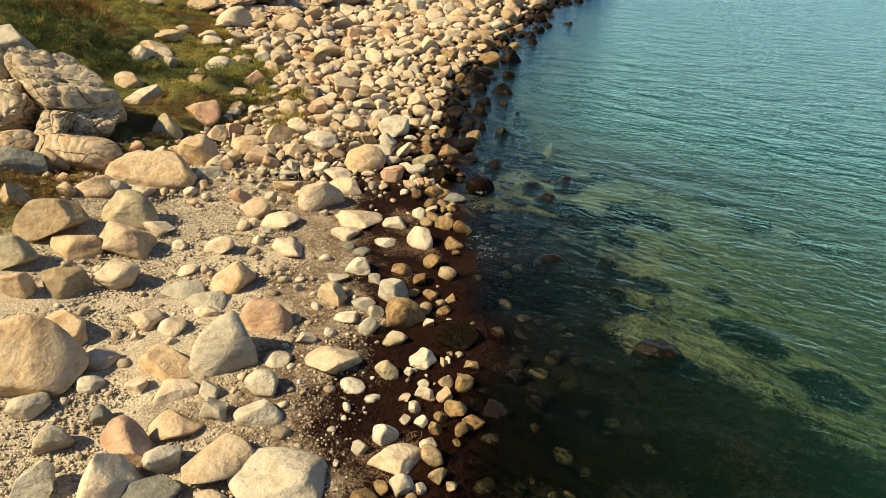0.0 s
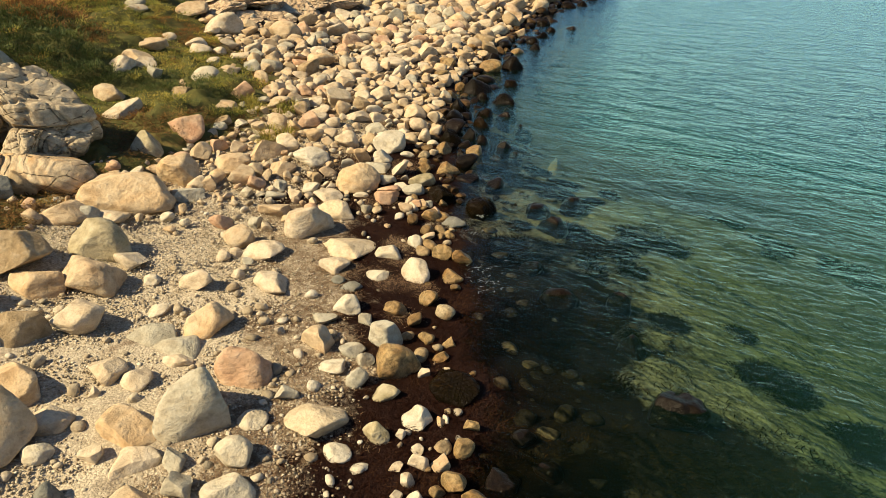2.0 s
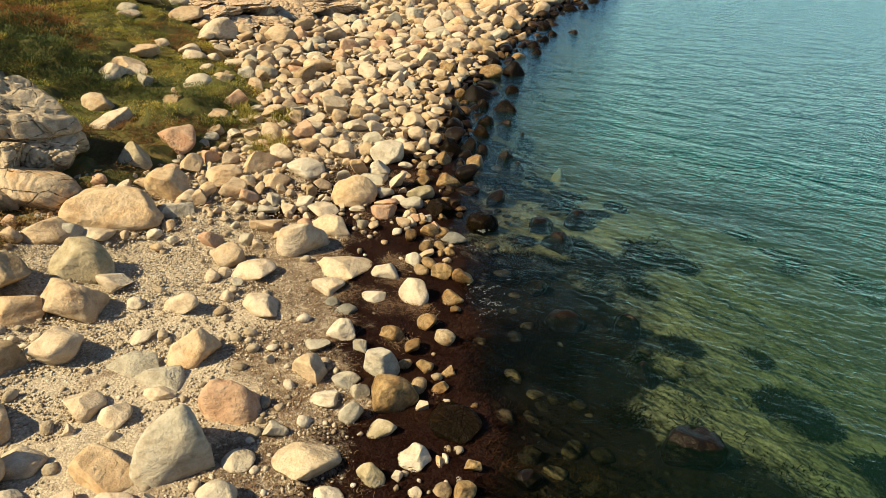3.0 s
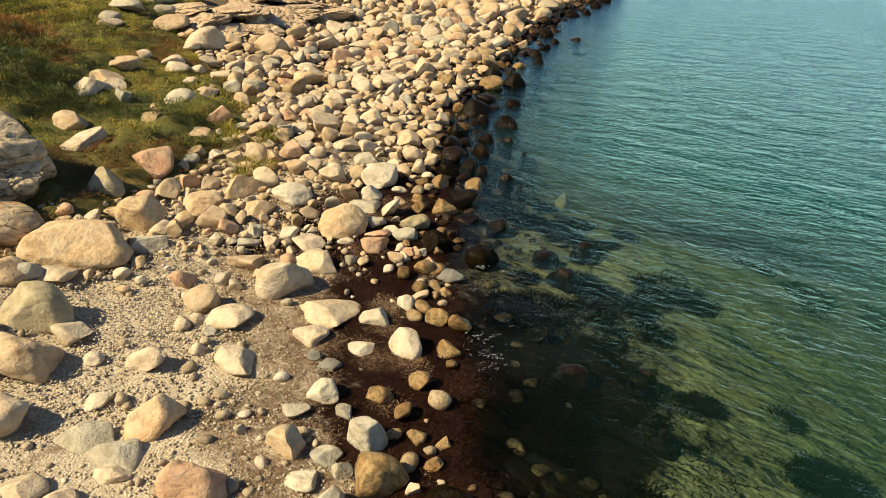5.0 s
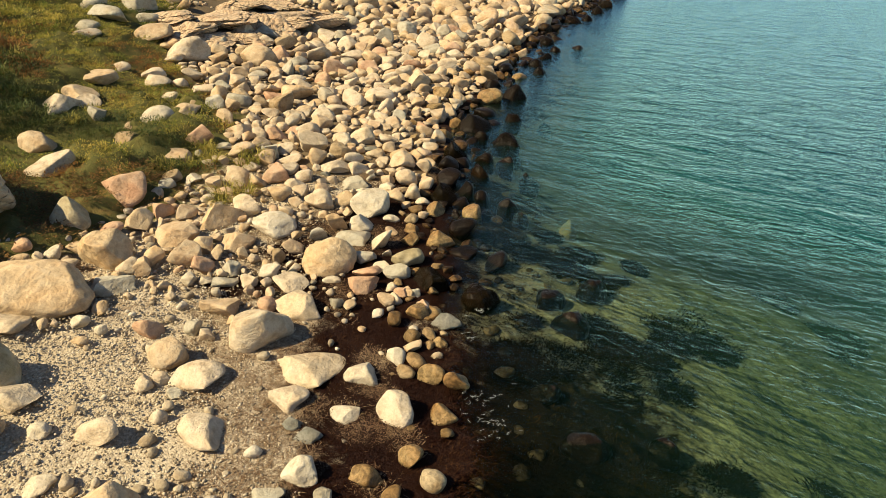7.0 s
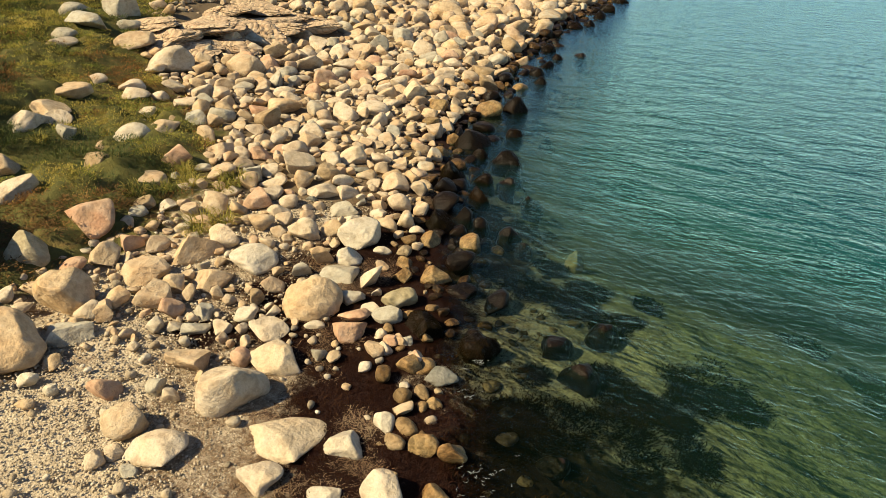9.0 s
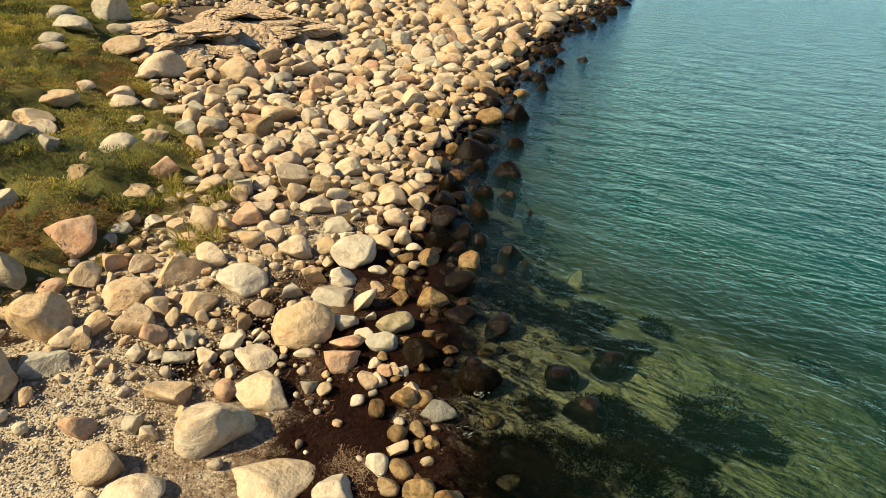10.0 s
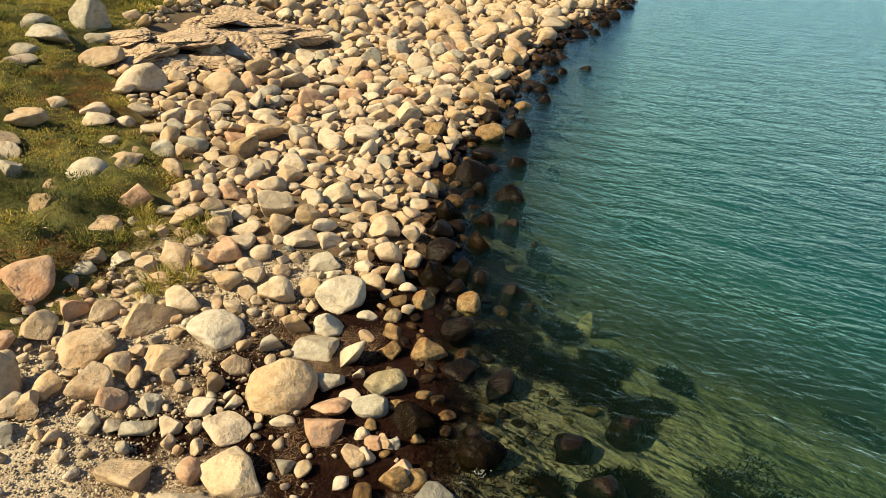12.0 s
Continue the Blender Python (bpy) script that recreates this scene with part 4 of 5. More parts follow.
boulder(-4.55, 26.01, 0.40, 0.34, 0.32, "g")
boulder(-1.21, 26.01, 0.60, 0.51, 0.24, "r")
boulder(-1.54, 26.07, 0.32, 0.27, 0.26, "n")
boulder(-5.17, 26.11, 0.48, 0.41, 0.29, "r")
boulder(-2.93, 26.23, 0.36, 0.31, 0.29, "p")
boulder(-4.06, 26.23, 0.89, 0.76, 0.39, "p")
boulder(-3.30, 26.24, 0.57, 0.48, 0.23, "t")
boulder(-2.05, 26.33, 0.57, 0.48, 0.46, "g")
boulder(-0.98, 26.72, 0.62, 0.53, 0.31, "y")
boulder(-6.30, 26.80, 0.75, 0.63, 0.30, "r")
boulder(-1.54, 26.95, 0.42, 0.36, 0.34, "t")
boulder(-2.60, 27.05, 0.67, 0.57, 0.54, "p")
boulder(-3.68, 27.25, 0.85, 0.72, 0.68, "p")
boulder(-1.52, 27.25, 0.34, 0.29, 0.27, "y")
boulder(-5.70, 27.30, 1.27, 1.08, 0.56, "y")
boulder(-7.21, 27.55, 0.30, 0.25, 0.21, "p")
boulder(-6.94, 27.62, 0.60, 0.51, 0.24, "p")
boulder(-8.86, 27.68, 0.34, 0.29, 0.20, "p")
boulder(-0.93, 27.85, 0.70, 0.59, 0.38, "n")
boulder(-4.68, 27.85, 0.69, 0.59, 0.39, "p")
boulder(-8.38, 27.97, 0.52, 0.44, 0.33, "p")
boulder(-2.93, 28.13, 1.14, 0.97, 0.46, "p")
boulder(-7.34, 28.19, 0.44, 0.37, 0.35, "p")
boulder(-9.60, 28.27, 0.35, 0.30, 0.28, "p")
boulder(-5.68, 28.36, 0.80, 0.68, 0.50, "p")
boulder(-1.01, 28.45, 0.71, 0.61, 0.57, "y")
boulder(-1.73, 28.51, 0.54, 0.46, 0.33, "p")
boulder(-8.02, 28.66, 0.72, 0.61, 0.54, "t")
boulder(-4.29, 28.71, 0.63, 0.54, 0.26, "p")
boulder(-8.62, 28.75, 0.63, 0.53, 0.27, "p")
boulder(-6.77, 28.78, 0.54, 0.46, 0.43, "p")
boulder(-5.06, 28.95, 0.54, 0.46, 0.34, "t")
boulder(-1.34, 29.21, 0.55, 0.47, 0.34, "t")
boulder(-2.40, 29.23, 0.83, 0.70, 0.33, "p")
boulder(-7.51, 29.27, 0.73, 0.62, 0.49, "t")
boulder(-2.98, 29.40, 0.74, 0.63, 0.36, "p")
boulder(-4.12, 29.48, 0.56, 0.47, 0.45, "p")
boulder(-5.19, 29.50, 0.74, 0.63, 0.55, "r")
boulder(-0.78, 29.78, 0.75, 0.64, 0.43, "n")
boulder(-3.73, 30.01, 0.38, 0.32, 0.30, "p")
boulder(-6.00, 30.14, 0.57, 0.48, 0.46, "g")
boulder(-4.28, 30.17, 0.57, 0.49, 0.36, "p")
boulder(-1.73, 30.44, 0.96, 0.82, 0.77, "c")
boulder(-3.42, 30.45, 0.67, 0.57, 0.41, "p")
boulder(-4.51, 30.53, 0.58, 0.49, 0.37, "t")
boulder(-7.93, 30.77, 1.55, 1.32, 0.88, "t")
boulder(-5.05, 30.80, 0.98, 0.83, 0.78, "r")
boulder(-2.90, 30.89, 0.59, 0.50, 0.44, "p")
boulder(-7.06, 30.90, 0.49, 0.42, 0.39, "t")
boulder(-6.46, 31.02, 0.74, 0.63, 0.48, "g")
boulder(-0.16, 31.28, 0.70, 0.59, 0.55, "y")
boulder(-2.39, 31.58, 0.70, 0.60, 0.56, "p")
boulder(-9.63, 31.66, 0.70, 0.59, 0.56, "g")
boulder(-1.34, 31.72, 0.50, 0.43, 0.34, "p")
boulder(-7.41, 31.77, 0.91, 0.77, 0.73, "r")
boulder(-3.84, 31.86, 0.91, 0.78, 0.53, "r")
boulder(-4.69, 32.05, 0.77, 0.65, 0.50, "g")
boulder(-1.02, 32.32, 0.72, 0.61, 0.51, "p")
boulder(-6.02, 32.45, 1.14, 0.97, 0.71, "p")
boulder(-6.81, 32.92, 0.73, 0.62, 0.54, "t")
boulder(-3.17, 32.96, 0.74, 0.63, 0.53, "p")
boulder(-8.32, 33.14, 0.74, 0.63, 0.54, "p")
boulder(0.15, 33.34, 0.64, 0.55, 0.34, "n")
boulder(-4.67, 33.36, 1.17, 1.00, 0.47, "p")
boulder(-0.76, 33.36, 0.96, 0.82, 0.77, "p")
boulder(-9.36, 33.62, 0.86, 0.73, 0.69, "g")
boulder(-2.46, 33.66, 0.65, 0.55, 0.49, "p")
boulder(-5.69, 34.07, 0.77, 0.65, 0.62, "p")
boulder(-7.62, 34.19, 0.71, 0.60, 0.57, "t")
boulder(-6.43, 34.21, 0.88, 0.75, 0.47, "p")
boulder(-3.10, 34.45, 0.89, 0.75, 0.40, "p")
boulder(-3.72, 34.53, 0.94, 0.80, 0.46, "r")
boulder(-8.65, 34.60, 1.11, 0.94, 0.60, "g")
boulder(-1.78, 34.72, 0.67, 0.57, 0.54, "p")
boulder(-7.86, 35.32, 1.02, 0.87, 0.56, "g")
boulder(-2.54, 35.51, 0.75, 0.63, 0.52, "p")
boulder(-0.47, 35.62, 0.92, 0.78, 0.56, "p")
boulder(-7.05, 35.67, 0.69, 0.59, 0.32, "t")
boulder(-6.32, 35.69, 1.04, 0.88, 0.71, "p")
boulder(0.21, 36.19, 0.70, 0.60, 0.56, "y")
boulder(-5.82, 36.38, 0.71, 0.60, 0.57, "g")
boulder(-7.24, 36.95, 1.07, 0.91, 0.44, "t")
boulder(-3.92, 37.17, 1.09, 0.92, 0.87, "g")
boulder(-1.88, 37.39, 1.09, 0.93, 0.87, "p")
boulder(-4.79, 37.73, 0.74, 0.63, 0.59, "p")
boulder(-0.64, 38.37, 0.94, 0.80, 0.75, "y")
boulder(2.63, 38.96, 0.77, 0.65, 0.51, "y")
boulder(1.85, 39.05, 0.77, 0.65, 0.62, "y")
boulder(-5.85, 39.51, 0.97, 0.82, 0.68, "g")
boulder(-2.94, 40.70, 0.80, 0.68, 0.56, "p")
boulder(-0.00, 41.57, 0.82, 0.70, 0.66, "y")
boulder(1.38, 41.77, 0.83, 0.70, 0.57, "p")
boulder(0.90, 43.52, 1.15, 0.98, 0.65, "p")
boulder(2.73, 45.40, 0.90, 0.77, 0.63, "y")
boulder(0.69, 15.63, 0.72, 0.61, 0.63, "d")
boulder(-0.90, 17.93, 0.41, 0.34, 0.39, "n")
boulder(-0.26, 18.03, 0.68, 0.58, 0.46, "n")
boulder(-0.90, 18.54, 0.47, 0.40, 0.19, "n")
boulder(0.26, 19.42, 0.30, 0.25, 0.24, "d")
boulder(-0.44, 19.62, 0.45, 0.39, 0.39, "n")
boulder(0.08, 19.79, 0.20, 0.17, 0.24, "d")
boulder(2.92, 19.88, 0.46, 0.39, 0.66, "b")
boulder(1.73, 19.88, 0.40, 0.34, 0.57, "d")
boulder(1.41, 20.35, 0.57, 0.48, 0.74, "d")
boulder(-0.28, 20.55, 0.64, 0.55, 0.71, "d")
boulder(0.76, 20.84, 0.46, 0.39, 0.66, "d")
boulder(0.27, 21.17, 0.50, 0.42, 0.69, "d")
boulder(0.67, 22.48, 0.62, 0.53, 0.72, "d")
boulder(2.11, 22.63, 0.62, 0.53, 0.89, "d")
boulder(1.41, 23.61, 0.58, 0.49, 0.83, "d")
boulder(0.80, 23.75, 0.66, 0.56, 0.75, "d")
boulder(-0.06, 23.90, 0.67, 0.57, 0.79, "d")
boulder(1.70, 24.60, 0.49, 0.42, 0.70, "d")
boulder(1.48, 25.43, 1.10, 0.94, 1.02, "d")
boulder(0.71, 25.74, 0.52, 0.44, 0.74, "d")
boulder(-0.53, 25.74, 0.63, 0.53, 0.38, "n")
boulder(0.48, 26.84, 1.16, 0.98, 0.95, "d")
boulder(-0.18, 26.93, 0.44, 0.37, 0.48, "n")
boulder(1.81, 27.93, 0.63, 0.54, 0.88, "d")
boulder(3.03, 28.76, 0.53, 0.45, 0.76, "d")
boulder(1.08, 30.35, 1.01, 0.86, 0.84, "n")
boulder(2.02, 30.86, 0.90, 0.77, 1.14, "d")
boulder(3.78, 33.70, 0.43, 0.36, 0.61, "d")
boulder(3.22, 35.25, 0.83, 0.71, 0.90, "d")
boulder(4.79, 35.48, 0.45, 0.38, 0.65, "d")
boulder(3.23, 36.77, 0.67, 0.57, 0.87, "d")
boulder(3.73, 38.46, 0.82, 0.70, 0.80, "d")
boulder(4.42, 40.19, 0.72, 0.61, 0.96, "d")
boulder(5.76, 41.11, 0.88, 0.75, 1.24, "d")
boulder(4.22, 42.03, 0.75, 0.64, 0.80, "d")
boulder(6.42, 49.28, 1.07, 0.91, 0.81, "d")
boulder(7.45, 50.16, 0.80, 0.68, 1.05, "d")
boulder(8.45, 53.37, 0.96, 0.82, 1.08, "d")
boulder(9.49, 56.42, 1.23, 1.04, 1.04, "d")
boulder(11.26, 60.89, 1.33, 1.13, 0.76, "d")
boulder(-14.86, 32.33, 1.21, 1.03, 0.48, "g")
boulder(-13.59, 31.09, 1.64, 1.40, 0.66, "g")
boulder(-12.68, 32.24, 0.81, 0.69, 0.46, "g")
boulder(-13.85, 29.68, 0.92, 0.78, 0.37, "g")
boulder(-11.87, 30.56, 1.53, 1.30, 0.61, "t")
boulder(-10.16, 29.74, 1.58, 1.34, 1.01, "p")
boulder(-11.35, 26.69, 0.66, 0.56, 0.38, "p")
boulder(-10.42, 27.00, 0.83, 0.71, 0.33, "p")
boulder(-13.58, 33.35, 1.36, 1.16, 1.55, "g")
boulder(-10.04, 22.36, 0.53, 0.45, 0.50, "g")
boulder(-8.57, 22.93, 1.00, 0.85, 0.66, "w")
boulder(-8.82, 21.27, 0.94, 0.80, 0.44, "b")
boulder(-7.32, 20.94, 0.80, 0.68, 0.32, "t")
boulder(-8.25, 20.50, 0.51, 0.43, 0.20, "p")
boulder(-9.03, 24.89, 0.53, 0.45, 0.31, "p")
boulder(-11.32, 25.12, 1.22, 1.04, 0.49, "t")
boulder(-11.20, 23.80, 1.15, 0.97, 0.50, "t")
boulder(-9.04, 22.11, 0.52, 0.45, 0.21, "t")
boulder(-9.52, 23.68, 0.29, 0.24, 0.15, "p")
boulder(-9.03, 24.23, 0.44, 0.37, 0.18, "g")
boulder(-10.00, 26.38, 0.89, 0.76, 0.36, "p")
boulder(-9.46, 26.69, 0.58, 0.49, 0.34, "p")
boulder(-8.57, 26.47, 0.90, 0.76, 0.36, "p")
boulder(-7.96, 26.68, 0.66, 0.56, 0.59, "g")
boulder(-8.17, 23.78, 1.08, 0.92, 0.43, "t")
boulder(-6.51, 20.90, 0.37, 0.31, 0.20, "p")
boulder(-6.41, 21.91, 0.46, 0.39, 0.18, "g")
boulder(-6.88, 21.29, 0.25, 0.21, 0.21, "g")
boulder(-7.08, 22.08, 0.85, 0.73, 0.69, "r")
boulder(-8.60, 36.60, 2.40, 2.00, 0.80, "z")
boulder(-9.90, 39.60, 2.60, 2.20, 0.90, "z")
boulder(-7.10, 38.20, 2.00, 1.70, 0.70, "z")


# ---- stones that fill the bank and the shore, too many to count ----
fill_rng = np.random.RandomState(5)


def free_spots(n, xa, xb, ya, yb, size, wish, tight=0.42):
    """Places with few overlaps. size(r): width; wish(x, y): chance that a stone lies there."""
    cell, grid, out = 1.2, {}, []
    def near(x, y):
        i, j = int(x // cell), int(y // cell)
        return [s for a in (-1, 0, 1) for b in (-1, 0, 1) for s in grid.get((i + a, j + b), ())]
    for x, y, w, d in PLACED:
        grid.setdefault((int(x // cell), int(y // cell)), []).append((x, y, w))
    for _ in range(n):
        x, y = fill_rng.uniform(xa, xb), fill_rng.uniform(ya, yb)
        if fill_rng.rand() > wish(x, y):
            continue
        w = size(fill_rng.rand())
        if any((x - a) ** 2 + (y - b) ** 2 < (tight * (w + c)) ** 2 for a, b, c in near(x, y)):
            continue
        grid.setdefault((int(x // cell), int(y // cell)), []).append((x, y, w))
        out.append((x, y, w))
    return out


def sd(x, y):
    return x - float(shore_x(y))


def rows_of(spots, sink=0.3):
    out = []
    for x, y, w in spots:
        d, h = w * fill_rng.uniform(0.65, 0.95), w * fill_rng.uniform(0.45, 0.8)
        if w > 0.4 and y > 15 and 0 < sd(x, y) < 2.4:
            h = min(max(h, (0.10 - float(ground_z(x, y))) / 0.8), 0.95 * w)
        out.append((x, y, float(ground_z(x, y)) + sink * h, w, d, h, fill_rng.uniform(0, 6.28), fill_rng.uniform(-0.3, 0.3)))
    return out


angular = [rock_shape(fill_rng, 3, 13, 0.0, 0.022) for _ in range(40)]
angular_far = [rock_shape(fill_rng, 2, 12, 0.0, 0.022) for _ in range(20)]
rounded = [rock_shape(fill_rng, 3, 11, 0.22, 0.045) for _ in range(24)]
gravel_shapes = [rock_shape(fill_rng, 1, 0, 0.5, 0.12) for _ in range(30)]
cobble_shapes = [rock_shape(fill_rng, 2, 6, 0.4) for _ in range(30)]


def bank_wish(x, y):
    d = sd(x, y)
    v = float(np.interp(y, VEG_Y, VEG_X))
    if d > -0.35 or x < v + 0.4 - 0.8 * fill_rng.rand():
        return 0.0
    return min(1.0, max(0.0, (y - 18.0 - 0.25 * (x + 4)) / 3.0))


def packed(xa, xb, ya, yb, area, wish, sizes, tight):
    out = []
    for lo, hi, n in sizes:
        got = free_spots(int(n * area), xa, xb, ya, yb, lambda r: lo + (hi - lo) * r, wish, tight)
        PLACED.extend((x, y, w, w) for x, y, w in got)
        out += got
    return out


near_bank = packed(-16, 10, 17.5, 42, 640, bank_wish, ((0.75, 1.1, 1.0), (0.45, 0.75, 6), (0.28, 0.45, 14), (0.16, 0.28, 16)), 0.40)
far_bank = packed(-20, 26, 42, 69, 1700, bank_wish, ((0.9, 1.5, 0.8), (0.55, 0.9, 3), (0.35, 0.55, 5)), 0.40)
def single_stones(spots, shapes, level, kinds, lift, least):
    """The larger of the spots as stones of their own, out of a few shared shapes; returns the small rest."""
    pool = {k: [mesh_from("stone", v, BALLS[level][1], ROCK[k][0], True) for v in shapes] for k in sorted(set(kinds))}
    rest = []
    for q, row in enumerate(rows_of(spots, lift)):
        x, y, z, w, d, h, turn, lean = row
        if w < least:
            rest.append(row)
            continue
        kind = kinds[fill_rng.randint(len(kinds))]
        ob = new("boulder", pool[kind][fill_rng.randint(len(shapes))])
        ob.matrix_world = pose(x, y, z, 0, math.degrees(lean), math.degrees(turn)) @ Matrix.Diagonal((w, d, h, 1))
        tagged(ob, ROCK[kind][1], "boulder", "boulders on the shore")
    return rest


bank_rest = single_stones(near_bank, angular, 3, "pptyyrtgb", 0.34, 0.72)
scatter("bank_stones", bank_rock, angular, BALLS[3][1], bank_rest, "bank of pale tan granite boulders and cobbles", "stones")
scatter("far_bank_stones", bank_rock, angular_far, BALLS[2][1], rows_of(far_bank, 0.34), "distant bank of pale granite boulders", "stones")
rim = packed(-3, 26, 3, 50, 1200, lambda x, y: (1.0 if y > 19 else 0.45) if -0.95 < sd(x, y) < (-0.35 if y > 19 else -0.1) else 0.0, ((0.40, 0.75, 3), (0.2, 0.40, 12), (0.1, 0.2, 14)), 0.42)
rim_rest = single_stones([q for q in rim if q[1] < 36], rounded, 3, "nnnot", 0.3, 0.5)
scatter("rim_stones", rim_rock, rounded, BALLS[3][1], rim_rest + rows_of([q for q in rim if q[1] >= 36]), "damp golden-brown stones along the waterline", "stones")
tide = packed(-3, 26, 16, 68, 1500, lambda x, y: 1.0 if -0.45 < sd(x, y) < 1.5 - 1.5 * fill_rng.rand() else 0.0, ((0.45, 0.9, 4), (0.2, 0.45, 14)), 0.40)
tide_near = [q for q in tide if q[1] < 36]
tide_rest = single_stones(tide_near, rounded, 3, "ddddn", 0.3, 0.62)
scatter("tide_stones", tide_rock, rounded, BALLS[3][1], tide_rest + rows_of([q for q in tide if q[1] >= 36]), "dark wet stones along the waterline", "stones")

sunken = packed(-1, 8, 4, 26, 190, lambda x, y: max(0.0, 1.0 - sd(x, y) / 3.2) if sd(x, y) > 0.1 else 0.0, ((0.25, 0.45, 4), (0.12, 0.25, 20), (0.06, 0.12, 40)), 0.44)
scatter("sunken_stones", bed_rock, cobble_shapes, BALLS[2][1], [(x, y, z - 0.05, w, d, h * 0.6, a, b) for x, y, z, w, d, h, a, b in rows_of(sunken, 0.2)], "dark brown stones on the sea bed in the shallows", "stones")


# ---- cobbles and gravel of the cove ----
def cove_wish(x, y):
    d = sd(x, y)
    if x < float(np.interp(y, VEG_Y, VEG_X)) - 0.3 or d > -0.1:
        return 0.0
    clump = float(soft_noise(np.array(x * 1.6), np.array(y * 1.6), 21))
    return max(0.02, 0.16 + 0.55 * clump) * (0.8 if d > -1.5 else 1.2)


def heap_wish(x, y):
    if x < float(np.interp(y, VEG_Y, VEG_X)) - 1.2 or sd(x, y) > -1.2:
        return 0.0
    clump = float(soft_noise(np.array(x * 1.3), np.array(y * 1.3), 55))
    return max(0.0, min(1.0, (y - 13.5 - 0.3 * (x + 4)) / 3.0)) * min(1.0, max(0.12, 0.65 + clump)) * (0.3 if sd(x, y) > -3.2 and y < 18.8 else 1.0)


heaped = packed(-12, -0.5, 11.5, 20, 95, heap_wish, ((0.32, 0.55, 7), (0.2, 0.32, 14), (0.12, 0.2, 20)), 0.41)
heap_rest = single_stones(heaped, angular, 3, "ptyrgbw", 0.3, 0.36)
scatter("heaped_stones", bank_rock, angular, BALLS[3][1], heap_rest, "tan granite cobbles heaped between the boulders", "stones")
cobbles = packed(-11, 1, 3, 20, 190, cove_wish, ((0.14, 0.26, 9), (0.07, 0.14, 18)), 0.45)
scatter("beach_cobbles", gravel_rock, cobble_shapes, BALLS[2][1], rows_of(cobbles, 0.25), "small rounded cobbles strewn over the gravel", "cobbles")


def gravel_rows(n):
    out = []
    while len(out) < n:
        x, y = fill_rng.uniform(-10.5, 0.4), 3.0 + 18 * fill_rng.rand() ** 1.25
        d = sd(x, y)
        lim_g = float(np.interp(y, WEED_Y, WEED_D)) + 0.2
        if d > -lim_g * fill_rng.uniform(0.8, 1.3) or x < float(np.interp(y, VEG_Y, VEG_X)):
            continue
        w = 0.018 + 0.028 * fill_rng.rand() ** 2
        out.append((x, y, float(ground_z(x, y)) + 0.2 * w, w * 1.3, w, w * 0.75, fill_rng.uniform(0, 6.28), fill_rng.uniform(-0.5, 0.5)))
    return out


scatter("gravel", gravel_rock, gravel_shapes, BALLS[1][1], gravel_rows(40000), "loose grey-beige pebbles of the shingle beach", "gravel")


# ---- plants ----
def blades(rng, spots, n, length, width, spread_r, droop, rise, simple=False):
    """Bent blades from points: rows of x, y, z, size. Returns verts and triangles."""
    spots = np.repeat(np.asarray(spots, float), n, axis=0)
    k = len(spots)
    a, r = rng.uniform(0, 6.28, k), np.sqrt(rng.rand(k)) * spread_r * spots[:, 3]
    root = spots[:, :3] + np.stack([r * np.cos(a), r * np.sin(a), 0 * a], 1)
    b = a + rng.normal(0, 0.9, k)
    ll = length * spots[:, 3] * rng.uniform(0.5, 1.2, k)
    up = rng.uniform(*rise, k)
    way = np.stack([np.cos(b) * np.cos(up), np.sin(b) * np.cos(up), np.sin(up)], 1)
    side = np.stack([-np.sin(b), np.cos(b), 0 * b], 1) * (width * spots[:, 3] * rng.uniform(0.6, 1.3, k))[:, None] / 2
    mid = root + way * (ll * 0.55)[:, None]
    tip = root + way * ll[:, None] + np.stack([np.cos(b) * droop * ll * 0.4, np.sin(b) * droop * ll * 0.4, -droop * ll], 1)
    if simple:
        v = np.stack([mid + side, mid - side, tip], 1).reshape(-1, 3)
        return v, np.arange(3 * k).reshape(-1, 3)
    v = np.stack([root - side * 0.6, root + side * 0.6, mid + side, mid - side, tip], 1).reshape(-1, 3)
    i = np.arange(k)[:, None] * 5
    t = np.concatenate([i + (0, 1, 2), i + (0, 2, 3), i + (3, 2, 4)])
    return v, t


def plant_stuff(name, mat, v, t, label, category):
    return tagged(new(name, mesh_from(name, v, t, mat, False)), label, category, kind="stuff")


plant_rng = np.random.RandomState(23)
hx, hy = plant_rng.uniform(-34, -5, 34000), plant_rng.uniform(10.5, 62, 34000)
bare = np.ones(len(hx), bool)
for px, py, pw, pd in PLACED:
    if pw > 0.3 and px < -4:
        bare &= ((hx - px) / (0.62 * min(pw, 1.5))) ** 2 + ((hy - py) / (0.50 * min(pd, 1.4) + 0.05)) ** 2 > 1
edge_x = np.interp(hy, VEG_Y, VEG_X) + 0.45 * soft_noise(hx * 1.3, hy * 1.3, 4)
keep = bare & (hx < edge_x) & (plant_rng.rand(34000) < np.where((hy < 36) & (hx > -20), 1.0, 0.45))
hx, hy, edge_x = hx[keep], hy[keep], edge_x[keep]
tuft = np.clip(soft_noise(hx * 2.6, hy * 2.6, 63) + 0.15, 0, 0.8) * np.clip((edge_x - hx - 1.5) / 4, 0, 1)
size = plant_rng.uniform(0.7, 1.4, len(hx)) * np.where(hy < 36, 0.9 + 0.7 * tuft, 1.7)
heath_spots = np.stack([hx, hy, ground_z(hx, hy) + hummock(hx, hy) + lumps(hx, hy) + 0.10 * tuft, size], 1)
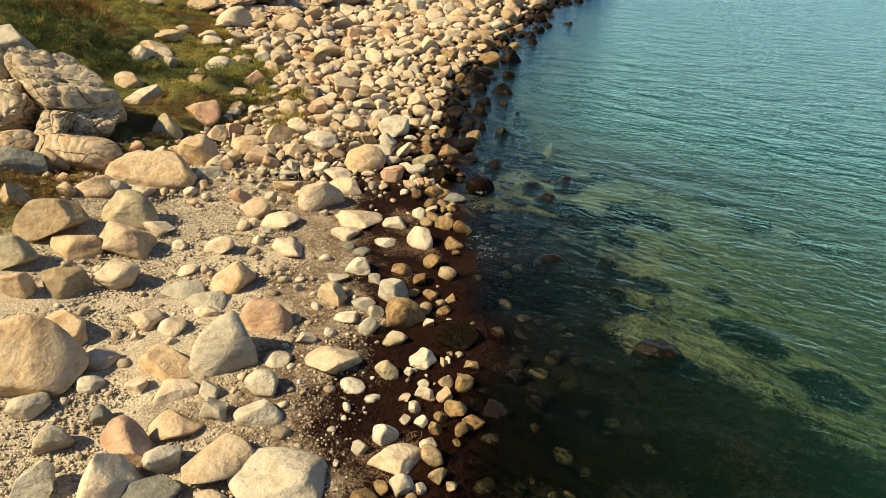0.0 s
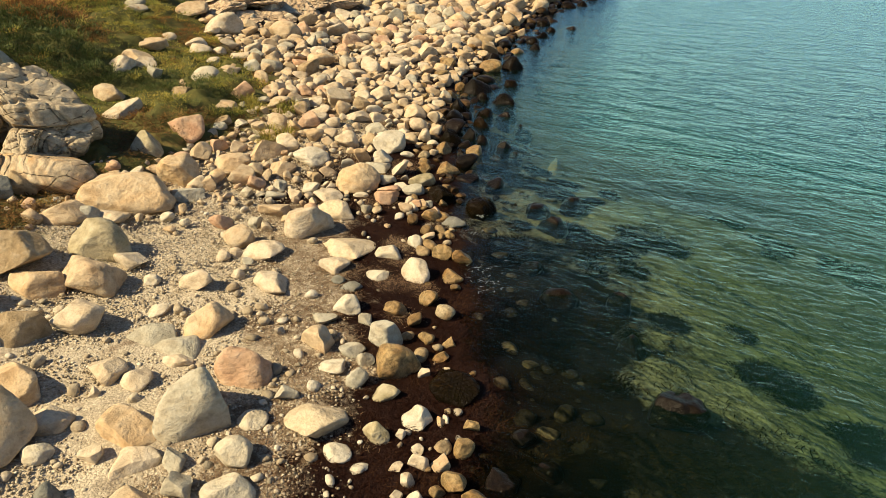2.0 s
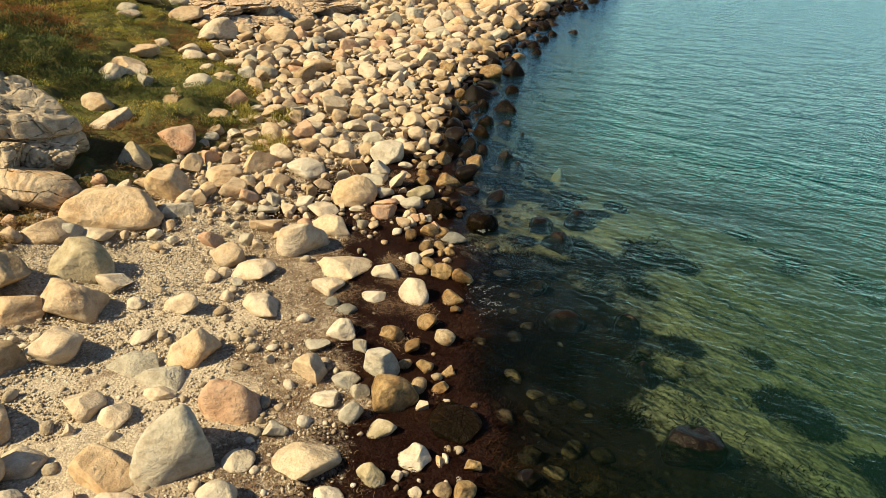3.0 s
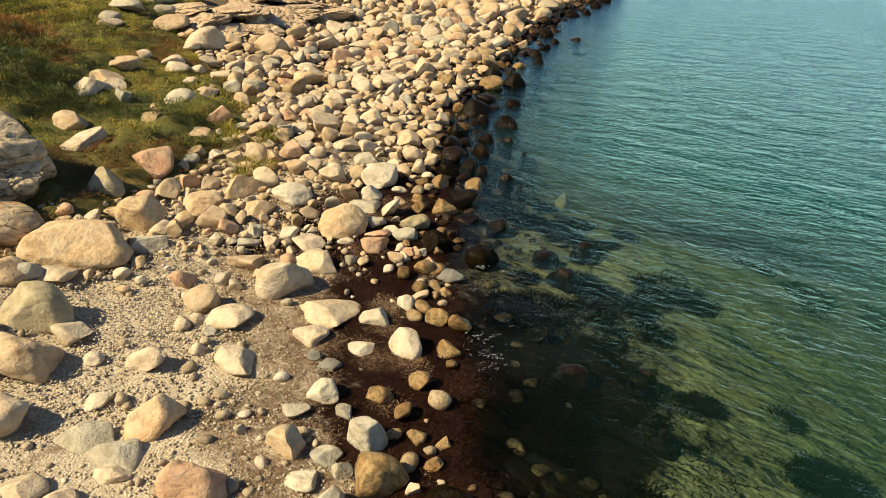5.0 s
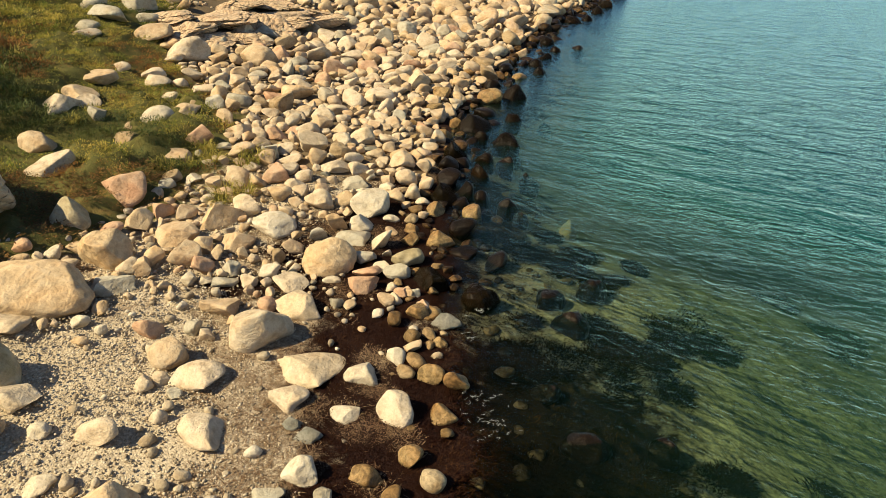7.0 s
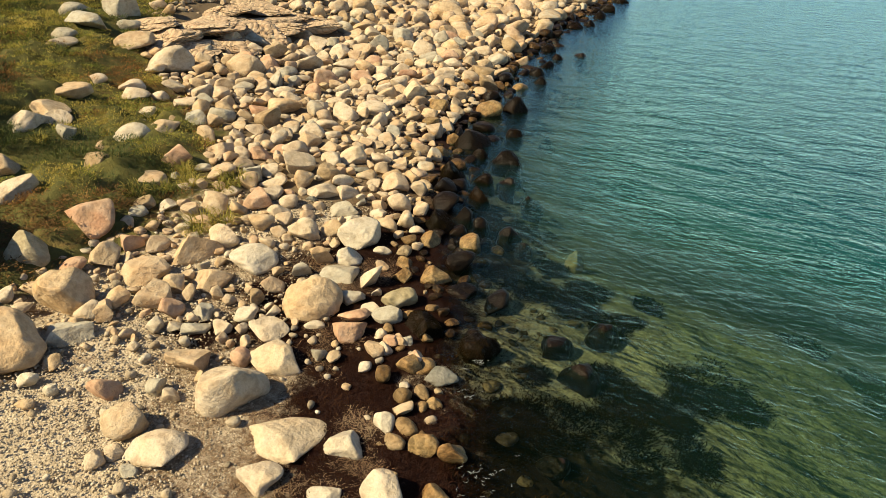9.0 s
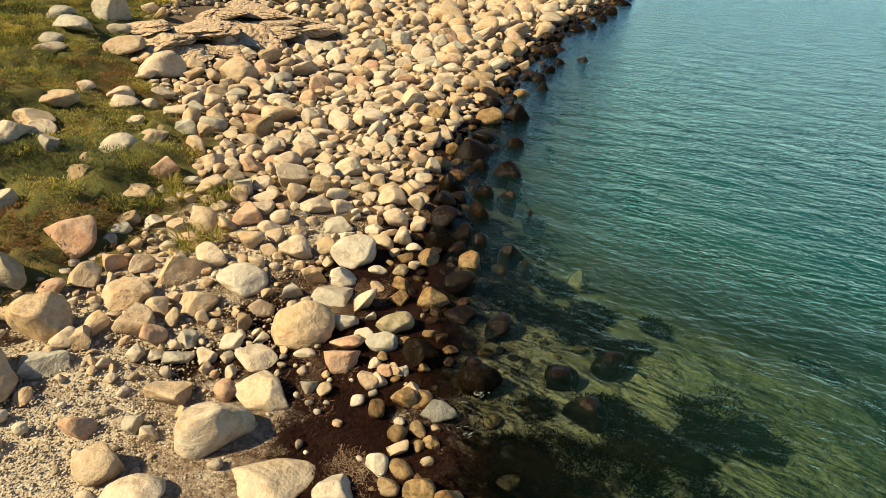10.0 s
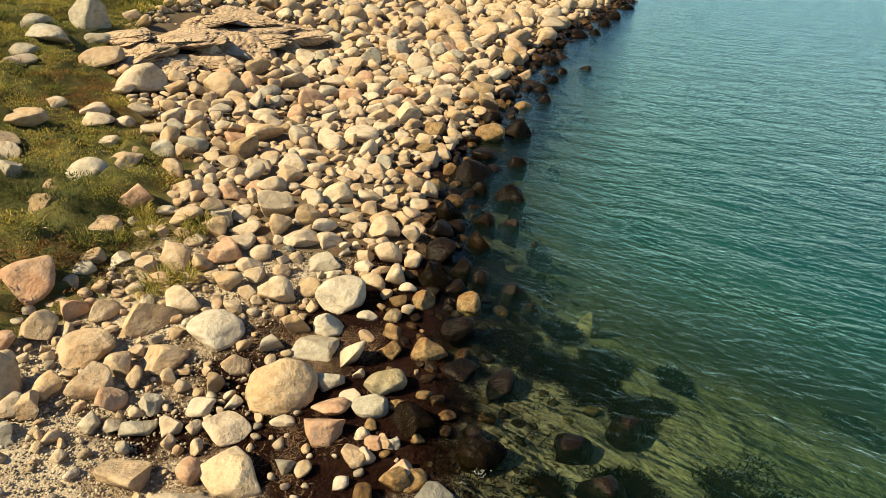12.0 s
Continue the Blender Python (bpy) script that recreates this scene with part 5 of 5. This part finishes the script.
tone = soft_noise(hx * 0.9, hy * 0.9, 31) + np.where((hx > -10.5) & (hy < 19.6 + 0.5 * (hx + 8.5)), 0.9, 0.0) + 1.2 * np.exp(-((hx + 13.9) / 1.5) ** 2 - ((hy - 24.2) / 1.6) ** 2) - 0.40 + plant_rng.normal(0, 0.15, len(hx))
# where the outcrop's cast shadow is painted as darker turf
outcrop_shade = (hx > -10.2) & (hy < 19.3 + 0.45 * (hx + 8.5))
shrub = (soft_noise(hx * 1.5, hy * 1.5, 47) > 0.22) & ~outcrop_shade & (hx < edge_x - 0.8)
plant_stuff("dark_shrubs", shrub_mat, *blades(plant_rng, heath_spots[shrub], 70, 0.19, 0.018, 0.28, 0.1, (0.5, 1.5), True), "dark green heather shrubs on the slope", "shrub")
green, brown, turf = heath_spots[(tone <= 0.08) & ~outcrop_shade & ~shrub], heath_spots[(tone > 0.08) & ~outcrop_shade & ~shrub], heath_spots[outcrop_shade]
plant_stuff("dark_turf", turf_mat, *blades(plant_rng, turf, 50, 0.20, 0.03, 0.26, 0.2, (0.3, 1.3), True), "dark brown turf in the dip beside the outcrop", "turf")
plant_stuff("heath", heath_mat, *blades(plant_rng, green, 47, 0.16, 0.025, 0.26, 0.1, (0.5, 1.4), True), "low green heath shrubs and mosses", "heath")
plant_stuff("brown_heath", brown_heath_mat, *blades(plant_rng, brown, 54, 0.16, 0.021, 0.26, 0.1, (0.5, 1.4), True), "low russet-brown heather on the slope", "heather")


def grass_tuft(x, y, size):
    thing = base_of("grass_tuft", x, y, "tuft of pale yellow-green grass among the stones", "grass tuft")
    tagged(thing, group="grass tufts")
    for name, mat, n, length, rise in (("dry_grass", grass_mat, 60, 0.62, (0.7, 1.45)), ("green_grass", heath_mat, 45, 0.42, (0.4, 1.2))):
        v, t = blades(plant_rng, [(0, 0, 0, size)], n, length, 0.022, 0.22, 0.35, rise)
        ob = new(name, mesh_from(name, v, t, mat, False))
        ob.parent = thing


for gx_, gy_, gs in ((-5.5, 19.3, 1.0), (-6.4, 21.0, 0.9), (-5.1, 19.5, 0.9), (-5.4, 21.4, 1.1), (-7.4, 20.2, 0.9), (-5.6, 21.0, 0.9), (-5.6, 19.0, 0.8), (-7.0, 20.6, 0.8), (-10.5, 21.8, 0.8), (-13.9, 23.7, 1.2), (-13.8, 24.8, 1.2), (-13.2, 21.6, 1.0), (-6.8, 21.6, 0.8), (-7.8, 19.6, 0.7)):
    grass_tuft(gx_, gy_, gs)

# seaweed thrown up along the waterline
sy, sdist = plant_rng.uniform(3, 24, 40000), plant_rng.uniform(-4.6, 0.6, 40000)
sx = sdist + shore_x(sy)
lim = np.interp(sy, WEED_Y, WEED_D) + 1.3 * soft_noise(sx * 2.2, sy * 2.2, 8)
weed_spots = np.stack([sx, sy, ground_z(sx, sy) + lumps(sx, sy) + 0.01, plant_rng.uniform(0.6, 1.3, 40000)], 1)
scraps = soft_noise(sx * 3.4, sy * 3.4, 15) + 0.5 * soft_noise(sx * 9, sy * 9, 16) > 0.42
wet = weed_spots[(sdist > -lim) & ~(scraps & (sdist < -0.7))]
dry = weed_spots[(scraps & (sdist > -lim) & (sdist < -0.7)) | (sdist <= -lim) & (sdist > -lim - 1.4) & (plant_rng.rand(40000) < 0.5)]
plant_stuff("seaweed", weed_mat, *blades(plant_rng, wet[:16000], 6, 0.085, 0.008, 0.16, 0.15, (0.0, 0.7)), "dark red-brown seaweed heaped between the stones", "seaweed")
plant_stuff("dry_seaweed", dry_weed_mat, *blades(plant_rng, dry[:9000], 6, 0.08, 0.008, 0.16, 0.15, (0.0, 0.6)), "dried brown seaweed strewn on the gravel", "seaweed")


# short weed of many tints that covers the stony bed near the shore
by, bd = plant_rng.uniform(4, 19, 30000), plant_rng.uniform(0.15, 7.5, 30000)
bx = bd + shore_x(by)
reach = np.interp(by, (4, 6, 7.5, 9, 11, 12.5, 19), (9, 8, 6, 4.4, 3.4, 2.6, 2.0)) + 1.2 * soft_noise(bx * 2.0, by * 2.0, 61)
here = (bd < reach) & (plant_rng.rand(30000) < np.where(by > 11.5, 0.45, np.where(by > 8.3, 0.3, 0.9)))
bottom = np.stack([bx, by, ground_z(bx, by) + lumps(bx, by) - 0.01, plant_rng.uniform(0.5, 1.2, 30000)], 1)[here][:9000]
bv, bt = blades(plant_rng, bottom, 5, 0.12, 0.013, 0.17, 0.2, (0.0, 0.6))
bv[:, 2] = np.minimum(bv[:, 2], -0.008)
plant_stuff("bottom_weed", bottom_weed_mat, bv, bt, "short olive and brown weed on the stony sea bed", "seaweed")


def kelp(x, y, rx, ry):
    """A patch of dark weed that grows from the sea bed."""
    n = int(180 + 900 * rx * ry)
    a, r = plant_rng.uniform(0, 6.28, n), np.sqrt(plant_rng.rand(n)) * 1.25
    r *= 0.75 + 0.35 * np.sin(a * 3 + plant_rng.uniform(0, 6)) * np.sin(a * 2 + plant_rng.uniform(0, 6))
    px, py = r * np.cos(a) * rx, r * np.sin(a) * ry
    z0 = float(ground_z(x, y))
    pz = ground_z(x + px, y + py) - z0
    v, t = blades(plant_rng, np.stack([px, py, pz, plant_rng.uniform(0.7, 1.3, n)], 1), 22, 0.11, 0.012, 0.16, 0.2, (0.0, 0.7))
    v[:, 2] = np.minimum(v[:, 2], -0.012 - z0)
    ob = new("kelp_patch", mesh_from("kelp_patch", v, t, kelp_mat, False))
    ob.matrix_world = pose(x, y, z0)
    tagged(ob, "dark brown weed growing on the sea bed under water", "seaweed", "weed patches in the shallows")


kelp(2.0, 6.2, 1.09, 0.64)
kelp(3.6, 6.3, 0.99, 0.52)
kelp(5.7, 6.4, 0.62, 0.40)
kelp(1.2, 7.0, 0.46, 0.47)
kelp(2.3, 7.3, 0.47, 0.37)
kelp(6.9, 8.6, 0.44, 0.48)
kelp(2.8, 9.4, 0.41, 0.33)
kelp(6.1, 9.9, 0.32, 0.28)
kelp(5.7, 10.2, 0.61, 0.40)
kelp(0.8, 10.3, 0.57, 0.63)
kelp(1.8, 10.7, 1.24, 1.01)
kelp(3.0, 11.2, 0.48, 0.52)
kelp(4.3, 11.5, 0.29, 0.20)
kelp(5.7, 11.5, 0.13, 0.15)
kelp(3.0, 13.5, 0.42, 0.46)
kelp(1.1, 13.6, 0.51, 0.53)
kelp(3.9, 13.6, 0.32, 0.35)
kelp(2.0, 14.0, 0.77, 0.57)
kelp(1.2, 14.0, 0.37, 0.34)
kelp(3.0, 14.2, 0.43, 0.48)
kelp(3.9, 14.4, 0.25, 0.27)
kelp(3.3, 14.8, 0.38, 0.33)
kelp(5.2, 15.1, 0.40, 0.37)
kelp(4.4, 15.2, 0.40, 0.37)
kelp(1.6, 15.2, 0.22, 0.15)
kelp(2.7, 15.3, 0.49, 0.43)
kelp(9.8, 15.4, 0.68, 0.74)
kelp(7.6, 15.6, 0.30, 0.33)
kelp(4.8, 15.6, 0.73, 0.56)
kelp(8.1, 16.4, 0.54, 0.49)
kelp(3.2, 17.1, 0.29, 0.32)
kelp(3.7, 17.4, 0.18, 0.14)
kelp(7.5, 17.6, 0.35, 0.26)
kelp(2.6, 17.7, 0.44, 0.36)
kelp(2.5, 18.2, 0.55, 0.48)
kelp(7.6, 18.2, 0.34, 0.28)
kelp(4.3, 18.3, 0.14, 0.16)
kelp(1.8, 18.4, 0.54, 0.46)
kelp(4.3, 18.6, 0.21, 0.21)
kelp(3.0, 18.7, 0.38, 0.41)
kelp(1.2, 18.8, 0.32, 0.32)
kelp(2.3, 19.6, 0.29, 0.27)

# ---- the beach goes on behind ----
def behind_wish(x, y):
    if sd(x, y) > -0.5 or y > 4.3:
        return 0.0
    return max(0.05, 0.35 + 0.5 * float(soft_noise(np.array(x * 1.6), np.array(y * 1.6), 88)))


behind = packed(-12, 0.2, -9, 4.4, 150, behind_wish, ((0.5, 1.1, 0.6), (0.25, 0.5, 2), (0.1, 0.25, 12)), 0.45)
scatter("back_beach_stones", bank_rock, cobble_shapes, BALLS[2][1], rows_of(behind, 0.3), "tan and grey cobbles strewn over the shingle", "stones")
back_gravel = []
for _ in range(4500):
    x, y = fill_rng.uniform(-11, -0.3), 3.4 - 12 * fill_rng.rand() ** 1.6
    w = 0.025 + 0.04 * fill_rng.rand() ** 2
    back_gravel.append((x, y, float(ground_z(x, y)) + 0.2 * w, w * 1.3, w, w * 0.75, fill_rng.uniform(0, 6.28), fill_rng.uniform(-0.5, 0.5)))
scatter("back_beach_gravel", gravel_rock, gravel_shapes, BALLS[1][1], back_gravel, "loose grey-beige pebbles of the shingle beach", "gravel")

# ---- foam where the ripples break ----
foam_rng = np.random.RandomState(77)
fv, ft = [], []
for cx, cy, count, spread_f in ((0.75, 15.2, 14, 0.12), (0.55, 14.4, 8, 0.10), (0.75, 12.6, 26, 0.20), (0.95, 11.9, 26, 0.18), (0.5, 11.3, 12, 0.13)):
    for _ in range(count):
        k, width_f = foam_rng.randint(5, 11), foam_rng.uniform(0.0018, 0.005)
        way = foam_rng.uniform(0, 6.28) + np.cumsum(foam_rng.normal(0, 0.9, k))
        step_f = foam_rng.uniform(0.008, 0.024)
        line = np.array([cx, cy]) + foam_rng.normal(0, spread_f, 2) + np.cumsum(np.stack([np.cos(way), np.sin(way)], 1) * step_f, 0)
        half = (width_f * np.sin(np.linspace(0.15, 3.0, k)) * foam_rng.uniform(0.5, 1.5, k))[:, None]
        side = np.stack([-np.sin(way), np.cos(way)], 1) * half
        base = sum(len(q) for q in fv)
        edges = np.concatenate([line - side, line, line + side])
        fv.append(np.concatenate([edges, np.repeat([0.004, 0.010, 0.004], k)[:, None]], 1))
        i = np.arange(k - 1)
        for p in (base, base + k):
            ft.append(np.stack([p + i, p + i + 1, p + k + i], 1))
            ft.append(np.stack([p + i + 1, p + k + i + 1, p + k + i], 1))
tagged(new("foam", mesh_from("foam", np.concatenate(fv), np.concatenate(ft), foam_mat)), "thin white threads of foam on the water by the stones", "foam", kind="stuff")
